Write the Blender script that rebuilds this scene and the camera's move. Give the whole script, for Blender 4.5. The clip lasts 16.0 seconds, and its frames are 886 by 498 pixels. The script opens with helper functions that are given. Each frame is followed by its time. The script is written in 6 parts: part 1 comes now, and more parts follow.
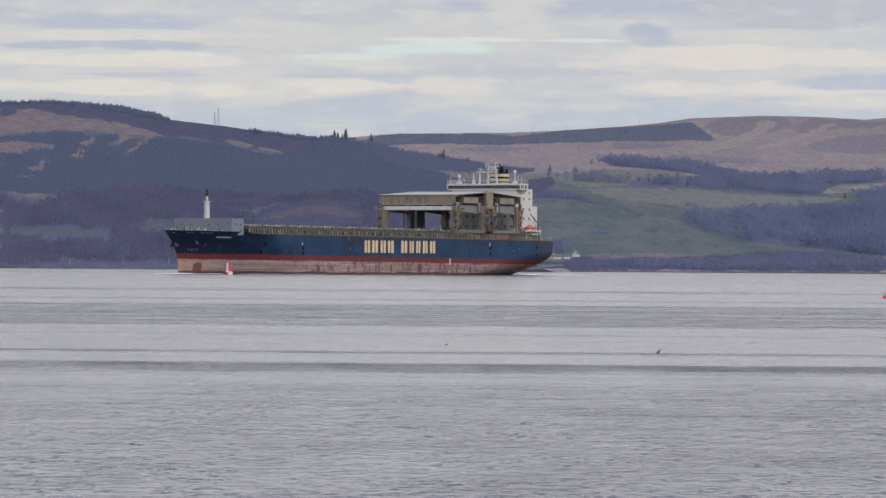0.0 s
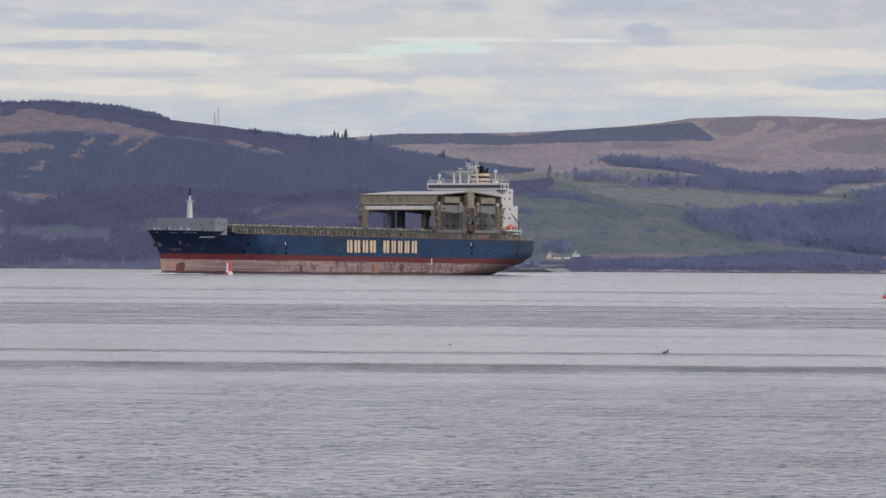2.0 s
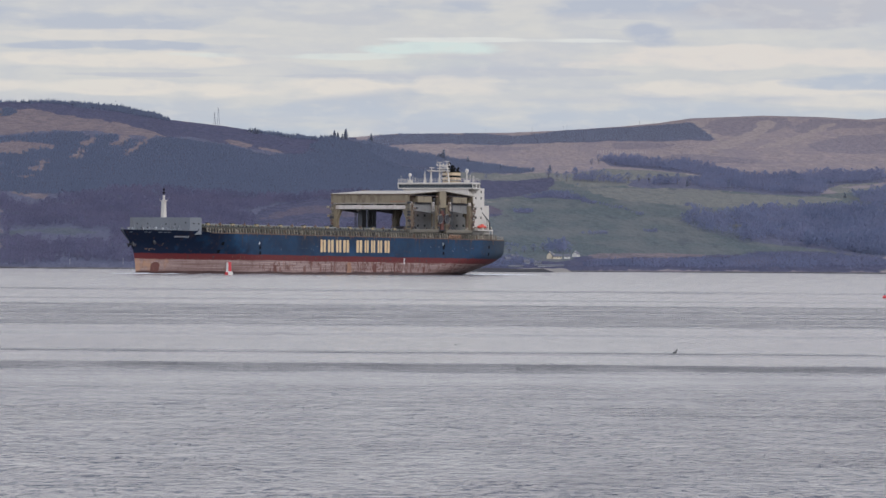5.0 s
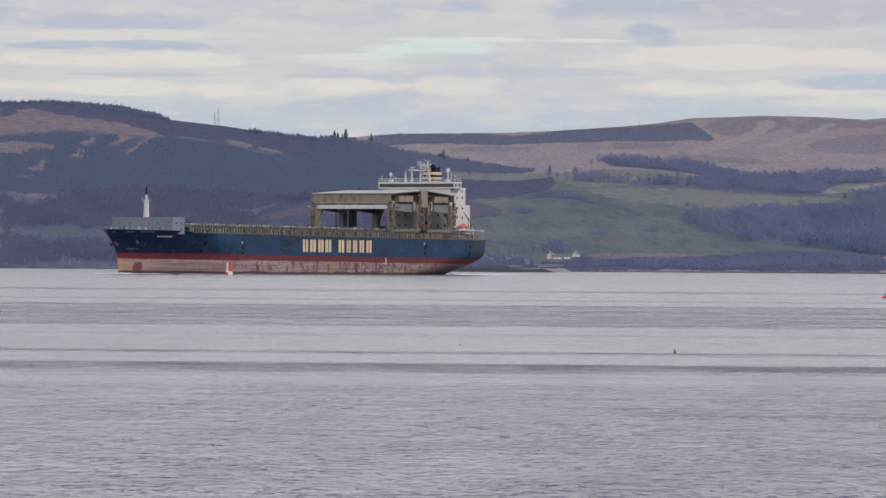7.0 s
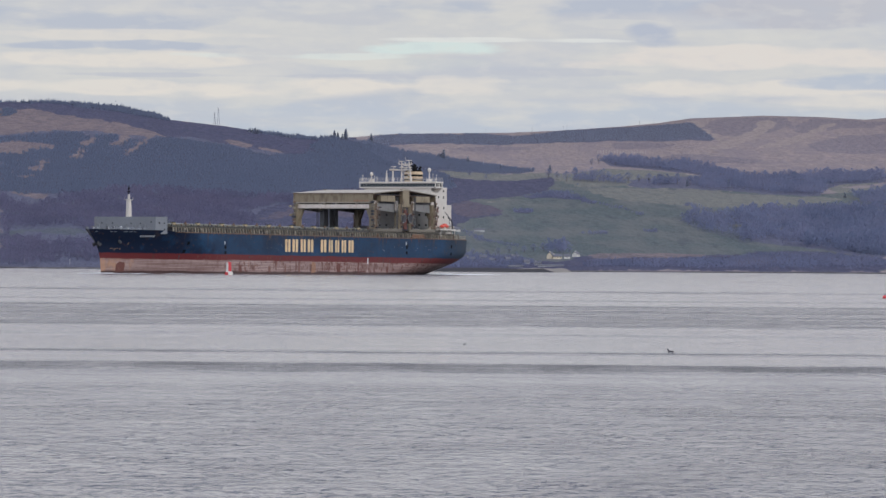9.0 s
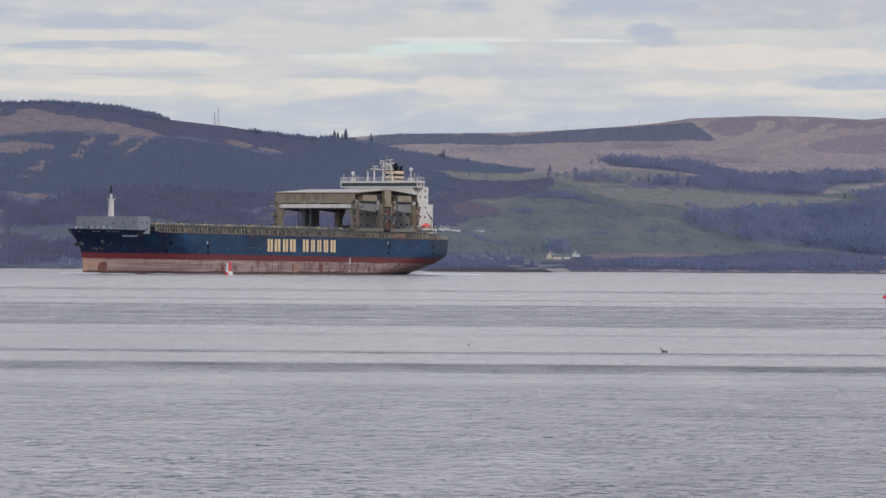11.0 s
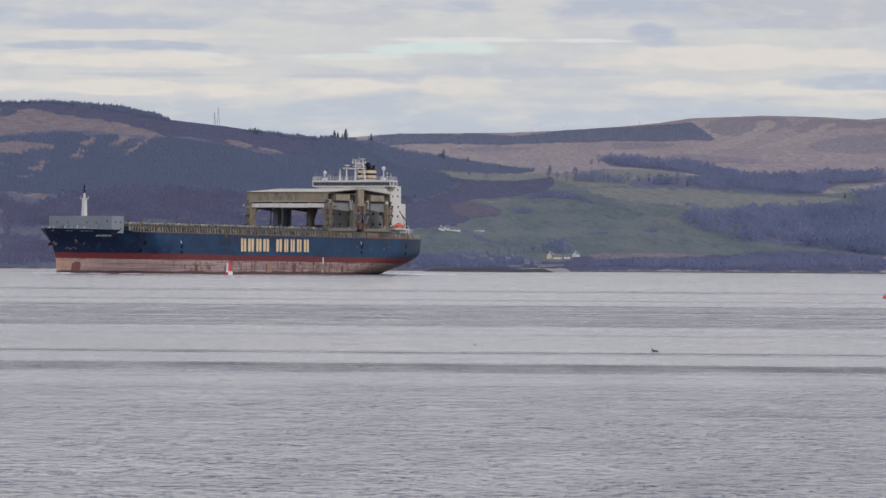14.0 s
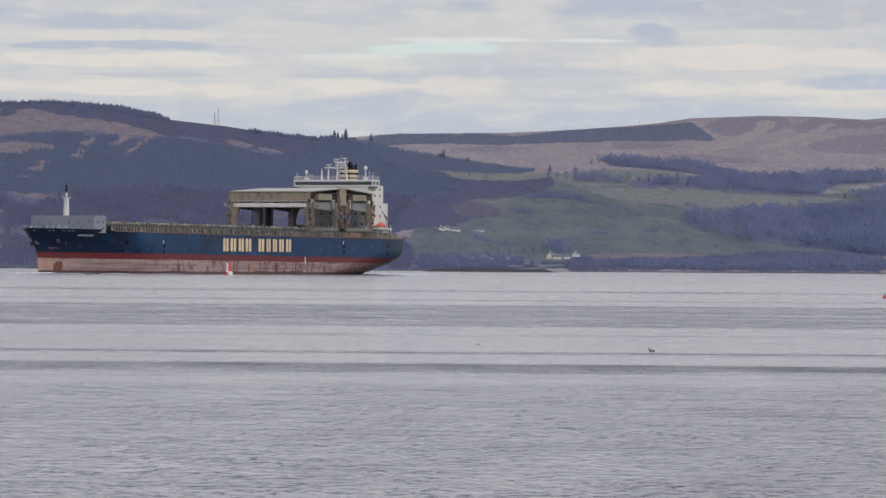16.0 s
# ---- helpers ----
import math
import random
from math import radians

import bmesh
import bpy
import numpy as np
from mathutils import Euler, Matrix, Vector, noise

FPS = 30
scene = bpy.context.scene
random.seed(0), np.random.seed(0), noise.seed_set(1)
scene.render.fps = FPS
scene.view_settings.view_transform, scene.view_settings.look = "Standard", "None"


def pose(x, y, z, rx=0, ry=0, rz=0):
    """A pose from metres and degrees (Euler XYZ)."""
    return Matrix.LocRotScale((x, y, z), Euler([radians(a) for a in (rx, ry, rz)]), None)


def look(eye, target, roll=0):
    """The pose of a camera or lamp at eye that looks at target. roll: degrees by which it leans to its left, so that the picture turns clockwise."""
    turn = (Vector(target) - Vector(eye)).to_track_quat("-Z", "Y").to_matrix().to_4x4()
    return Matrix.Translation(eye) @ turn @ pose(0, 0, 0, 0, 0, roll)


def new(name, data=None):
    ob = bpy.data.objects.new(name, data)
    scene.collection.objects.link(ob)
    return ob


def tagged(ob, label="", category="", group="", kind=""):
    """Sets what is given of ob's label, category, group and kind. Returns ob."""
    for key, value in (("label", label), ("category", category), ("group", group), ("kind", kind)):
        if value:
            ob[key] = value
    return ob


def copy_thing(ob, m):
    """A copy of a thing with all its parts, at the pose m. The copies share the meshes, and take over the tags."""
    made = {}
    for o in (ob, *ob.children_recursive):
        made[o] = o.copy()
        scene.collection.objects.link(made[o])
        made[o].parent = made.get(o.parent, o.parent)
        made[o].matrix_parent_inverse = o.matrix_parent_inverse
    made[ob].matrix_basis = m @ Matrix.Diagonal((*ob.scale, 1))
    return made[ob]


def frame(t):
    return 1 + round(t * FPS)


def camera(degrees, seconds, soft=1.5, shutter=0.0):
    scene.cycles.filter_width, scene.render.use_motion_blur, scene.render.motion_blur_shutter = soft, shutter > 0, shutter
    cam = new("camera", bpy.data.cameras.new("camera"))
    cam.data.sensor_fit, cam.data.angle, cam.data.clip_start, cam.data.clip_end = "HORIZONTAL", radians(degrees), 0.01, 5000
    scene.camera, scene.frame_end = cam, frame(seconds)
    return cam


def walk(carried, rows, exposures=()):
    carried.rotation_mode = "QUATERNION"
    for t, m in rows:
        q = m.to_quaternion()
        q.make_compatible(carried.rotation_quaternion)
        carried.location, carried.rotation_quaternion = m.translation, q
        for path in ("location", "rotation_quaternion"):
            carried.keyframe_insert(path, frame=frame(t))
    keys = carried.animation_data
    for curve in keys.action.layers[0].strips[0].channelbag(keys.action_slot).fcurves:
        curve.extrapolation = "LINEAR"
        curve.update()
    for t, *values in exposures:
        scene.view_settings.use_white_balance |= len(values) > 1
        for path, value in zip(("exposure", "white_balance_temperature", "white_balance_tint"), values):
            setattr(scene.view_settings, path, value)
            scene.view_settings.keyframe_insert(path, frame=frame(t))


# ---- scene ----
# ---- camera: it stands still on the near shore ----
VIEW = look((0, 0, 4.0), (0, 1000, 6.80), 0.425)
cam = camera(10.664, 16.0)
walk(cam, [(0.0, VIEW), (16.0, VIEW)], exposures=[(0.0, 0.40, 5880, 10), (16.0, 0.40, 5880, 10)])

# ---- light: a bright overcast winter afternoon ----
world = bpy.data.worlds.new("overcast_sky")
scene.world = world
world.use_nodes = True
wn, wl = world.node_tree.nodes, world.node_tree.links
wn.clear()
w_out = wn.new("ShaderNodeOutputWorld")
w_mix = wn.new("ShaderNodeMixShader")
w_sky = wn.new("ShaderNodeTexSky")
w_sky.sky_type, w_sky.sun_disc = "NISHITA", False
w_sky.sun_elevation, w_sky.sun_rotation = radians(24), radians(215)
w_blue = wn.new("ShaderNodeBackground")
w_blue.inputs["Strength"].default_value = 0.07
w_cloud = wn.new("ShaderNodeBackground")
w_cloud.inputs["Strength"].default_value = 1.0
w_where = wn.new("ShaderNodeTexCoord")
w_flat = wn.new("ShaderNodeMapping")
w_flat.inputs["Scale"].default_value = (1.6, 1.6, 6.0)
w_noise = wn.new("ShaderNodeTexNoise")
w_noise.inputs["Scale"].default_value, w_noise.inputs["Detail"].default_value = 2.2, 5
w_ramp = wn.new("ShaderNodeValToRGB")
w_ramp.color_ramp.elements[0].position, w_ramp.color_ramp.elements[0].color = 0.35, (0.56, 0.61, 0.76, 1)
w_ramp.color_ramp.elements[1].position, w_ramp.color_ramp.elements[1].color = 0.68, (0.86, 0.86, 0.93, 1)
wl.new(w_where.outputs["Generated"], w_flat.inputs["Vector"])
wl.new(w_flat.outputs["Vector"], w_noise.inputs["Vector"])
wl.new(w_noise.outputs["Fac"], w_ramp.inputs["Fac"])
wl.new(w_ramp.outputs["Color"], w_cloud.inputs["Color"])
wl.new(w_sky.outputs["Color"], w_blue.inputs["Color"])
w_mix.inputs["Fac"].default_value = 0.8
wl.new(w_blue.outputs["Background"], w_mix.inputs[1])
wl.new(w_cloud.outputs["Background"], w_mix.inputs[2])
wl.new(w_mix.outputs["Shader"], w_out.inputs["Surface"])

sun = new("sun", bpy.data.lights.new("sun", "SUN"))
sun.data.energy, sun.data.angle, sun.data.color = 1.4, radians(14), (1.0, 0.94, 0.86)
sun.matrix_world = look((0, 0, 0), (-0.50, 0.74, -0.45))


# ---- materials ----
def nodes_of(name):
    m = bpy.data.materials.new(name)
    m.use_nodes = True
    return m, m.node_tree.nodes, m.node_tree.links, m.node_tree.nodes["Principled BSDF"]


def noise_node(nodes, links, where, scale, detail=4, stretch=(1, 1, 1)):
    mp = nodes.new("ShaderNodeMapping")
    mp.inputs["Scale"].default_value = stretch
    n = nodes.new("ShaderNodeTexNoise")
    n.inputs["Scale"].default_value, n.inputs["Detail"].default_value = scale, detail
    links.new(where, mp.inputs["Vector"])
    links.new(mp.outputs["Vector"], n.inputs["Vector"])
    return n.outputs["Fac"]


def ramp(nodes, links, fac, stops):
    r = nodes.new("ShaderNodeValToRGB")
    e = r.color_ramp.elements
    while len(e) < len(stops):
        e.new(0.5)
    for el, (p, c) in zip(e, stops):
        el.position, el.color = p, (*c, 1) if len(c) == 3 else c
    links.new(fac, r.inputs["Fac"])
    return r.outputs["Color"]


def mix(nodes, links, fac, a, b, how="MIX"):
    n = nodes.new("ShaderNodeMix")
    n.data_type, n.blend_type = "RGBA", how
    for sock, v in ((n.inputs[0], fac), (n.inputs[6], a), (n.inputs[7], b)):
        if hasattr(v, "is_linked"):
            links.new(v, sock)
        elif isinstance(v, tuple):
            sock.default_value = (*v, 1) if len(v) == 3 else v
        else:
            sock.default_value = v
    return n.outputs[2]


def math_node(nodes, links, op, a, b=0.0, clamp=False):
    n = nodes.new("ShaderNodeMath")
    n.operation, n.use_clamp = op, clamp
    for sock, v in ((n.inputs[0], a), (n.inputs[1], b)):
        if hasattr(v, "is_linked"):
            links.new(v, sock)
        else:
            sock.default_value = v
    return n.outputs[0]


def shade(c, k):
    return tuple(min(1, v * k) for v in c)


def surface(name, base, rough=0.6, metal=0.0, wear=None, amount=0.35, big=0.25, small=2.5, streak=1.0, vary=0.0, gloss=0.5):
    """A weathered surface: base colour with broad mottling and fine grain, streaked with wear downwards."""
    m, n, l, b = nodes_of(name)
    w = n.new("ShaderNodeTexCoord").outputs["Object"]
    f1 = noise_node(n, l, w, big, 3)
    f2 = noise_node(n, l, w, small, 5, (1, 1, streak))
    c = mix(n, l, f1, shade(base, 0.86), shade(base, 1.13))
    wf = math_node(n, l, "MULTIPLY", ramp(n, l, f2, [(0.50, (0, 0, 0)), (0.78, (1, 1, 1))]), amount)
    c = mix(n, l, wf, c, wear or shade(base, 0.55))
    if vary:
        info = n.new("ShaderNodeObjectInfo").outputs["Random"]
        c = mix(n, l, info, c, mix(n, l, 1.0, c, (1 - vary, 1 - vary, 1 - vary), "MULTIPLY"))
    l.new(c, b.inputs["Base Color"])
    b.inputs["Metallic"].default_value = metal
    b.inputs["Specular IOR Level"].default_value = gloss
    l.new(ramp(n, l, f2, [(0.3, (rough * 0.85,) * 3), (0.8, (min(1, rough * 1.2),) * 3)]), b.inputs["Roughness"])
    bump = n.new("ShaderNodeBump")
    bump.inputs["Strength"].default_value, bump.inputs["Distance"].default_value = 0.2, 0.04
    l.new(f2, bump.inputs["Height"])
    l.new(bump.outputs["Normal"], b.inputs["Normal"])
    return m


RUST = (0.16, 0.06, 0.03)
M_WHITE = surface("ship_white_paint", (0.51, 0.468, 0.41), 0.55, wear=(0.42, 0.33, 0.26), amount=0.4, streak=0.25)
M_CREAM = surface("cream_paint", (0.214, 0.172, 0.110), 0.6, wear=(0.070, 0.042, 0.030), amount=0.85, big=0.5, small=0.9, streak=0.3)
M_ROOF = surface("pale_roof_sheet", (0.250, 0.216, 0.172), 0.5, wear=(0.36, 0.30, 0.24), amount=0.4)
M_GREY = surface("grey_deck_paint", (0.160, 0.168, 0.180), 0.6, wear=(0.14, 0.13, 0.12), amount=0.35)
M_STEELGREY = surface("blue_grey_steel", (0.172, 0.172, 0.176), 0.6, wear=(0.09, 0.08, 0.075))
M_DARK = surface("dark_steel", (0.035, 0.035, 0.04), 0.6, wear=(0.09, 0.05, 0.035))
M_RUSTY = surface("rusty_steel", (0.13, 0.085, 0.06), 0.8, wear=(0.22, 0.09, 0.04), amount=0.6)
M_HATCH = surface("sage_hatch_paint", (0.128, 0.130, 0.108), 0.65, wear=(0.15, 0.11, 0.08), amount=0.5, small=0.8)
M_STAY = surface("cream_stay_paint", (0.27, 0.24, 0.185), 0.6, wear=(0.20, 0.10, 0.06), amount=0.65, vary=0.65)
M_BUFF = surface("buff_socket_paint", (0.34, 0.27, 0.15), 0.6, wear=(0.18, 0.10, 0.06), amount=0.5)
M_LETTER = surface("faded_yellow_paint", (0.60, 0.43, 0.23), 0.6, wear=(0.42, 0.26, 0.13), amount=0.6, small=0.9, streak=0.4)
M_MARK = surface("white_mark_paint", (0.62, 0.62, 0.6), 0.6)
M_DIM = surface("dim_mark_paint", (0.36, 0.36, 0.36), 0.6)
M_BROWN = surface("brown_red_primer", (0.115, 0.040, 0.030), 0.75, wear=(0.20, 0.11, 0.09), amount=0.6, small=0.8)
M_PRIMER = surface("orange_primer", (0.28, 0.150, 0.090), 0.7, wear=(0.24, 0.17, 0.14), amount=0.7, small=0.7)
M_RUSTPAINT = surface("rust_stained_paint", (0.17, 0.085, 0.068), 0.8, wear=(0.24, 0.15, 0.12), amount=0.6, small=0.9)
# house front greyed to imitate the cranes' shade on its white paint
M_FRONT = surface("grey_bulkhead_paint", (0.46, 0.445, 0.425), 0.6, wear=(0.22, 0.15, 0.11), amount=0.45, small=0.9)
M_GIRDER = surface("dirty_white_girder_paint", (0.54, 0.48, 0.42), 0.55, wear=(0.22, 0.12, 0.07), amount=0.6, small=0.9, streak=0.3)
# girder grey toned for the shade under the crane roofs, with rust streaks
M_SHADEGREY = surface("grimy_grey_girder_paint", (0.175, 0.168, 0.158), 0.65, wear=(0.07, 0.045, 0.035), amount=0.6, small=0.8, streak=0.4)
M_BLACK = surface("black_paint", (0.010, 0.010, 0.011), 0.7, gloss=0.1)
M_FUNNEL = surface("funnel_buff_paint", (0.52, 0.39, 0.24), 0.5, wear=(0.3, 0.2, 0.12), amount=0.3)
M_ORANGE = surface("orange_lifeboat_shell", (0.55, 0.06, 0.03), 0.4)
M_RED = surface("red_buoy_paint", (0.46, 0.028, 0.034), 0.45, wear=(0.3, 0.05, 0.04))
M_BUOYWHITE = surface("white_buoy_paint", (0.60, 0.57, 0.51), 0.5, wear=(0.34, 0.24, 0.18))
M_GLASS = surface("dark_window_glass", (0.02, 0.03, 0.035), 0.08)


def hull_paint():
    m, n, l, b = nodes_of("weathered_hull_paint")
    w = n.new("ShaderNodeTexCoord").outputs["Object"]
    xyz = n.new("ShaderNodeSeparateXYZ")
    l.new(w, xyz.inputs[0])
    big = noise_node(n, l, w, 0.06, 4, (1, 1, 1.6))
    runs = noise_node(n, l, w, 0.60, 6, (1, 1, 0.22))
    blot = noise_node(n, l, w, 0.30, 7, (0.8, 1, 1.2))
    fine = noise_node(n, l, w, 2.2, 5)
    blue = mix(n, l, ramp(n, l, big, [(0.35, (0, 0, 0)), (0.65, (1, 1, 1))]), (0.004, 0.018, 0.044), (0.011, 0.046, 0.104))
    blue = mix(n, l, math_node(n, l, "MULTIPLY", ramp(n, l, runs, [(0.50, (0, 0, 0)), (0.66, (1, 1, 1))]), 0.35), blue, (0.010, 0.024, 0.050))
    blue = mix(n, l, math_node(n, l, "MULTIPLY", ramp(n, l, blot, [(0.46, (0, 0, 0)), (0.60, (1, 1, 1))]), 0.55), blue, (0.006, 0.018, 0.046))
    blue = mix(n, l, math_node(n, l, "MULTIPLY", ramp(n, l, fine, [(0.55, (0, 0, 0)), (0.75, (1, 1, 1))]), 0.40), blue, (0.032, 0.052, 0.082))
    bow = ramp(n, l, math_node(n, l, "ADD", math_node(n, l, "DIVIDE", xyz.outputs[0], 100.0), math_node(n, l, "MULTIPLY", math_node(n, l, "SUBTRACT", noise_node(n, l, w, 0.24, 8), 0.5), 1.1)), [(0.54, (0, 0, 0)), (0.72, (1, 1, 1))])
    blue = mix(n, l, math_node(n, l, "MULTIPLY", bow, 0.9), blue, (0.005, 0.010, 0.028))
    specks = ramp(n, l, noise_node(n, l, w, 0.9, 3), [(0.62, (0, 0, 0)), (0.68, (1, 1, 1))])
    blue = mix(n, l, math_node(n, l, "MULTIPLY", specks, 0.5), blue, (0.085, 0.040, 0.026))
    drips = ramp(n, l, noise_node(n, l, w, 0.7, 4, (1, 1, 0.06)), [(0.58, (0, 0, 0)), (0.70, (1, 1, 1))])
    top = ramp(n, l, math_node(n, l, "DIVIDE", xyz.outputs[2], 13.0), [(0.55, (0, 0, 0)), (0.95, (0.9, 0.9, 0.9))])
    blue = mix(n, l, math_node(n, l, "MULTIPLY", drips, top), blue, (0.060, 0.036, 0.028))
    stern = ramp(n, l, math_node(n, l, "DIVIDE", xyz.outputs[0], -100.0), [(0.80, (0, 0, 0)), (0.97, (0.6, 0.6, 0.6))])
    blue = mix(n, l, stern, blue, (0.030, 0.040, 0.050))
    red = mix(n, l, fine, (0.088, 0.012, 0.014), (0.130, 0.025, 0.024))
    red = mix(n, l, math_node(n, l, "MULTIPLY", drips, 0.7), red, (0.075, 0.030, 0.024))
    low = mix(n, l, ramp(n, l, noise_node(n, l, w, 1.3, 6, (0.045, 0.05, 1.6)), [(0.34, (0, 0, 0)), (0.66, (1, 1, 1))]), (0.315, 0.222, 0.196), (0.205, 0.134, 0.118))
    low = mix(n, l, ramp(n, l, noise_node(n, l, w, 1.1, 7, (0.05, 0.05, 3.0)), [(0.46, (0, 0, 0)), (0.60, (0.7, 0.7, 0.7))]), low, (0.150, 0.086, 0.076))
    low = mix(n, l, ramp(n, l, noise_node(n, l, w, 1.7, 6, (0.04, 0.05, 2.6)), [(0.54, (0, 0, 0)), (0.64, (0.6, 0.6, 0.6))]), low, (0.42, 0.33, 0.30))
    rust = ramp(n, l, noise_node(n, l, w, 0.75, 9, (1, 1, 0.5)), [(0.54, (0, 0, 0)), (0.60, (1, 1, 1))])
    aft = ramp(n, l, math_node(n, l, "DIVIDE", math_node(n, l, "SUBTRACT", 60.0, xyz.outputs[0]), 100.0), [(0.0, (0.15, 0.15, 0.15)), (0.25, (0.65, 0.65, 0.65))])
    low = mix(n, l, math_node(n, l, "MULTIPLY", rust, aft), low, (0.088, 0.030, 0.020))
    ochre = ramp(n, l, math_node(n, l, "ADD", math_node(n, l, "DIVIDE", xyz.outputs[0], 100.0), math_node(n, l, "MULTIPLY", math_node(n, l, "SUBTRACT", noise_node(n, l, w, 0.5, 6), 0.5), 0.40)), [(0.83, (0, 0, 0)), (0.93, (0.85, 0.85, 0.85))])
    low = mix(n, l, ochre, low, (0.36, 0.205, 0.125))
    flecks = ramp(n, l, noise_node(n, l, w, 1.5, 8, (1, 1, 0.5)), [(0.57, (0, 0, 0)), (0.62, (0.8, 0.8, 0.8))])
    low = mix(n, l, math_node(n, l, "MULTIPLY", flecks, aft), low, (0.085, 0.026, 0.018))
    weep = ramp(n, l, noise_node(n, l, w, 1.1, 5, (1, 1, 0.12)), [(0.60, (0, 0, 0)), (0.68, (0.75, 0.75, 0.75))])
    low = mix(n, l, math_node(n, l, "MULTIPLY", weep, aft), low, (0.200, 0.072, 0.034))
    slime = noise_node(n, l, w, 0.5, 5, (0.3, 0.3, 1))
    wet = ramp(n, l, math_node(n, l, "ADD", xyz.outputs[2], math_node(n, l, "MULTIPLY", slime, -1.3)), [(0.0, (0.9, 0.9, 0.9)), (0.22, (0, 0, 0))])
    low = mix(n, l, wet, low, (0.048, 0.024, 0.022))
    edge = math_node(n, l, "ADD", xyz.outputs[2], math_node(n, l, "MULTIPLY", math_node(n, l, "SUBTRACT", fine, 0.5), 0.35))
    edge = math_node(n, l, "ADD", edge, math_node(n, l, "MULTIPLY", math_node(n, l, "SUBTRACT", blot, 0.5), 0.5))
    edge = math_node(n, l, "ADD", edge, math_node(n, l, "MULTIPLY", math_node(n, l, "SUBTRACT", 88.0, xyz.outputs[0]), 0.0052))
    over_red = math_node(n, l, "GREATER_THAN", edge, 4.4)
    over_blue = math_node(n, l, "GREATER_THAN", edge, 6.10)
    c = mix(n, l, over_red, low, red)
    c = mix(n, l, over_blue, c, blue)
    l.new(c, b.inputs["Base Color"])
    b.inputs["Roughness"].default_value = 0.55
    b.inputs["Specular IOR Level"].default_value = 0.3
    bump = n.new("ShaderNodeBump")
    bump.inputs["Strength"].default_value, bump.inputs["Distance"].default_value = 0.25, 0.12
    l.new(noise_node(n, l, w, 0.5, 3), bump.inputs["Height"])
    l.new(bump.outputs["Normal"], b.inputs["Normal"])
    return m


M_HULL = hull_paint()


def water_material():
    m, n, l, b = nodes_of("sea_water")
    w = n.new("ShaderNodeTexCoord").outputs["Object"]
    xyz = n.new("ShaderNodeSeparateXYZ")
    l.new(w, xyz.inputs[0])
    # wind lanes: rough and slick water by range from the shore, with wavering edges
    sway = noise_node(n, l, w, 0.012, 4, (0.25, 1, 1))
    rng = math_node(n, l, "MULTIPLY", xyz.outputs[1], math_node(n, l, "ADD", 0.95, math_node(n, l, "MULTIPLY", sway, 0.10)))
    lane = math_node(n, l, "DIVIDE", 100.0, rng)
    k = lambda v: (v, v, v)
    lanes = ramp(n, l, lane, [(0.0, k(0.30)), (0.10, k(0.25)), (0.147, k(0.20)), (0.150, k(0.60)), (0.154, k(0.60)), (0.158, k(0.20)), (0.194, k(0.18)), (0.197, k(0.60)), (0.202, k(0.60)), (0.205, k(0.18)), (0.222, k(0.18)), (0.229, k(0.62)), (0.336, k(0.60)), (0.346, k(0.17)),
                              (0.372, k(0.15)), (0.377, k(0.46)), (0.390, k(0.36)), (0.396, k(0.16)), (0.466, k(0.17)), (0.472, k(0.66)), (0.482, k(0.60)), (0.490, k(0.17)),
                              (0.530, k(0.18)), (0.542, k(0.92)), (0.572, k(0.72)), (0.592, k(0.34)), (0.620, k(0.32)), (0.66, k(0.44)), (0.78, k(0.48)), (1.0, k(0.46))])
    along = n.new("ShaderNodeCombineXYZ")
    l.new(math_node(n, l, "MULTIPLY", xyz.outputs[0], 0.012), along.inputs[0])
    l.new(math_node(n, l, "MULTIPLY", lane, 150.0), along.inputs[1])
    streaks = noise_node(n, l, along.outputs[0], 1.0, 5)
    lanes = math_node(n, l, "MULTIPLY", lanes, ramp(n, l, streaks, [(0.30, k(0.70)), (0.46, k(0.94)), (0.54, k(1.03)), (0.72, k(1.35))]))
    thin = n.new("ShaderNodeCombineXYZ")
    l.new(math_node(n, l, "MULTIPLY", xyz.outputs[0], 0.05), thin.inputs[0])
    l.new(math_node(n, l, "MULTIPLY", lane, 420.0), thin.inputs[1])
    lanes = math_node(n, l, "MULTIPLY", lanes, ramp(n, l, noise_node(n, l, thin.outputs[0], 1.0, 4), [(0.32, k(0.78)), (0.50, k(1.0)), (0.68, k(1.28))]))
    patch = noise_node(n, l, w, 0.30, 8, (0.8, 0.30, 1))
    side = math_node(n, l, "ADD", 1.0, math_node(n, l, "MULTIPLY", math_node(n, l, "DIVIDE", xyz.outputs[0], xyz.outputs[1]), ramp(n, l, lane, [(0.54, k(0.0)), (0.66, k(1.0))])))
    lanes = math_node(n, l, "MULTIPLY", lanes, side)
    rough = math_node(n, l, "MULTIPLY", lanes, math_node(n, l, "ADD", 0.35, math_node(n, l, "MULTIPLY", patch, 1.3)), True)
    ripple = noise_node(n, l, w, 1.0, 4.0, (3.4, 1.5, 1))
    chop = noise_node(n, l, w, 1.0, 4, (1.2, 0.40, 1))
    swell = noise_node(n, l, w, 1.0, 3, (0.13, 0.09, 1))
    h = math_node(n, l, "ADD", math_node(n, l, "MULTIPLY", ripple, 1.15), math_node(n, l, "ADD", math_node(n, l, "MULTIPLY", chop, 1.3), math_node(n, l, "MULTIPLY", swell, 1.6)))
    bump = n.new("ShaderNodeBump")
    bump.inputs["Distance"].default_value = 3.0
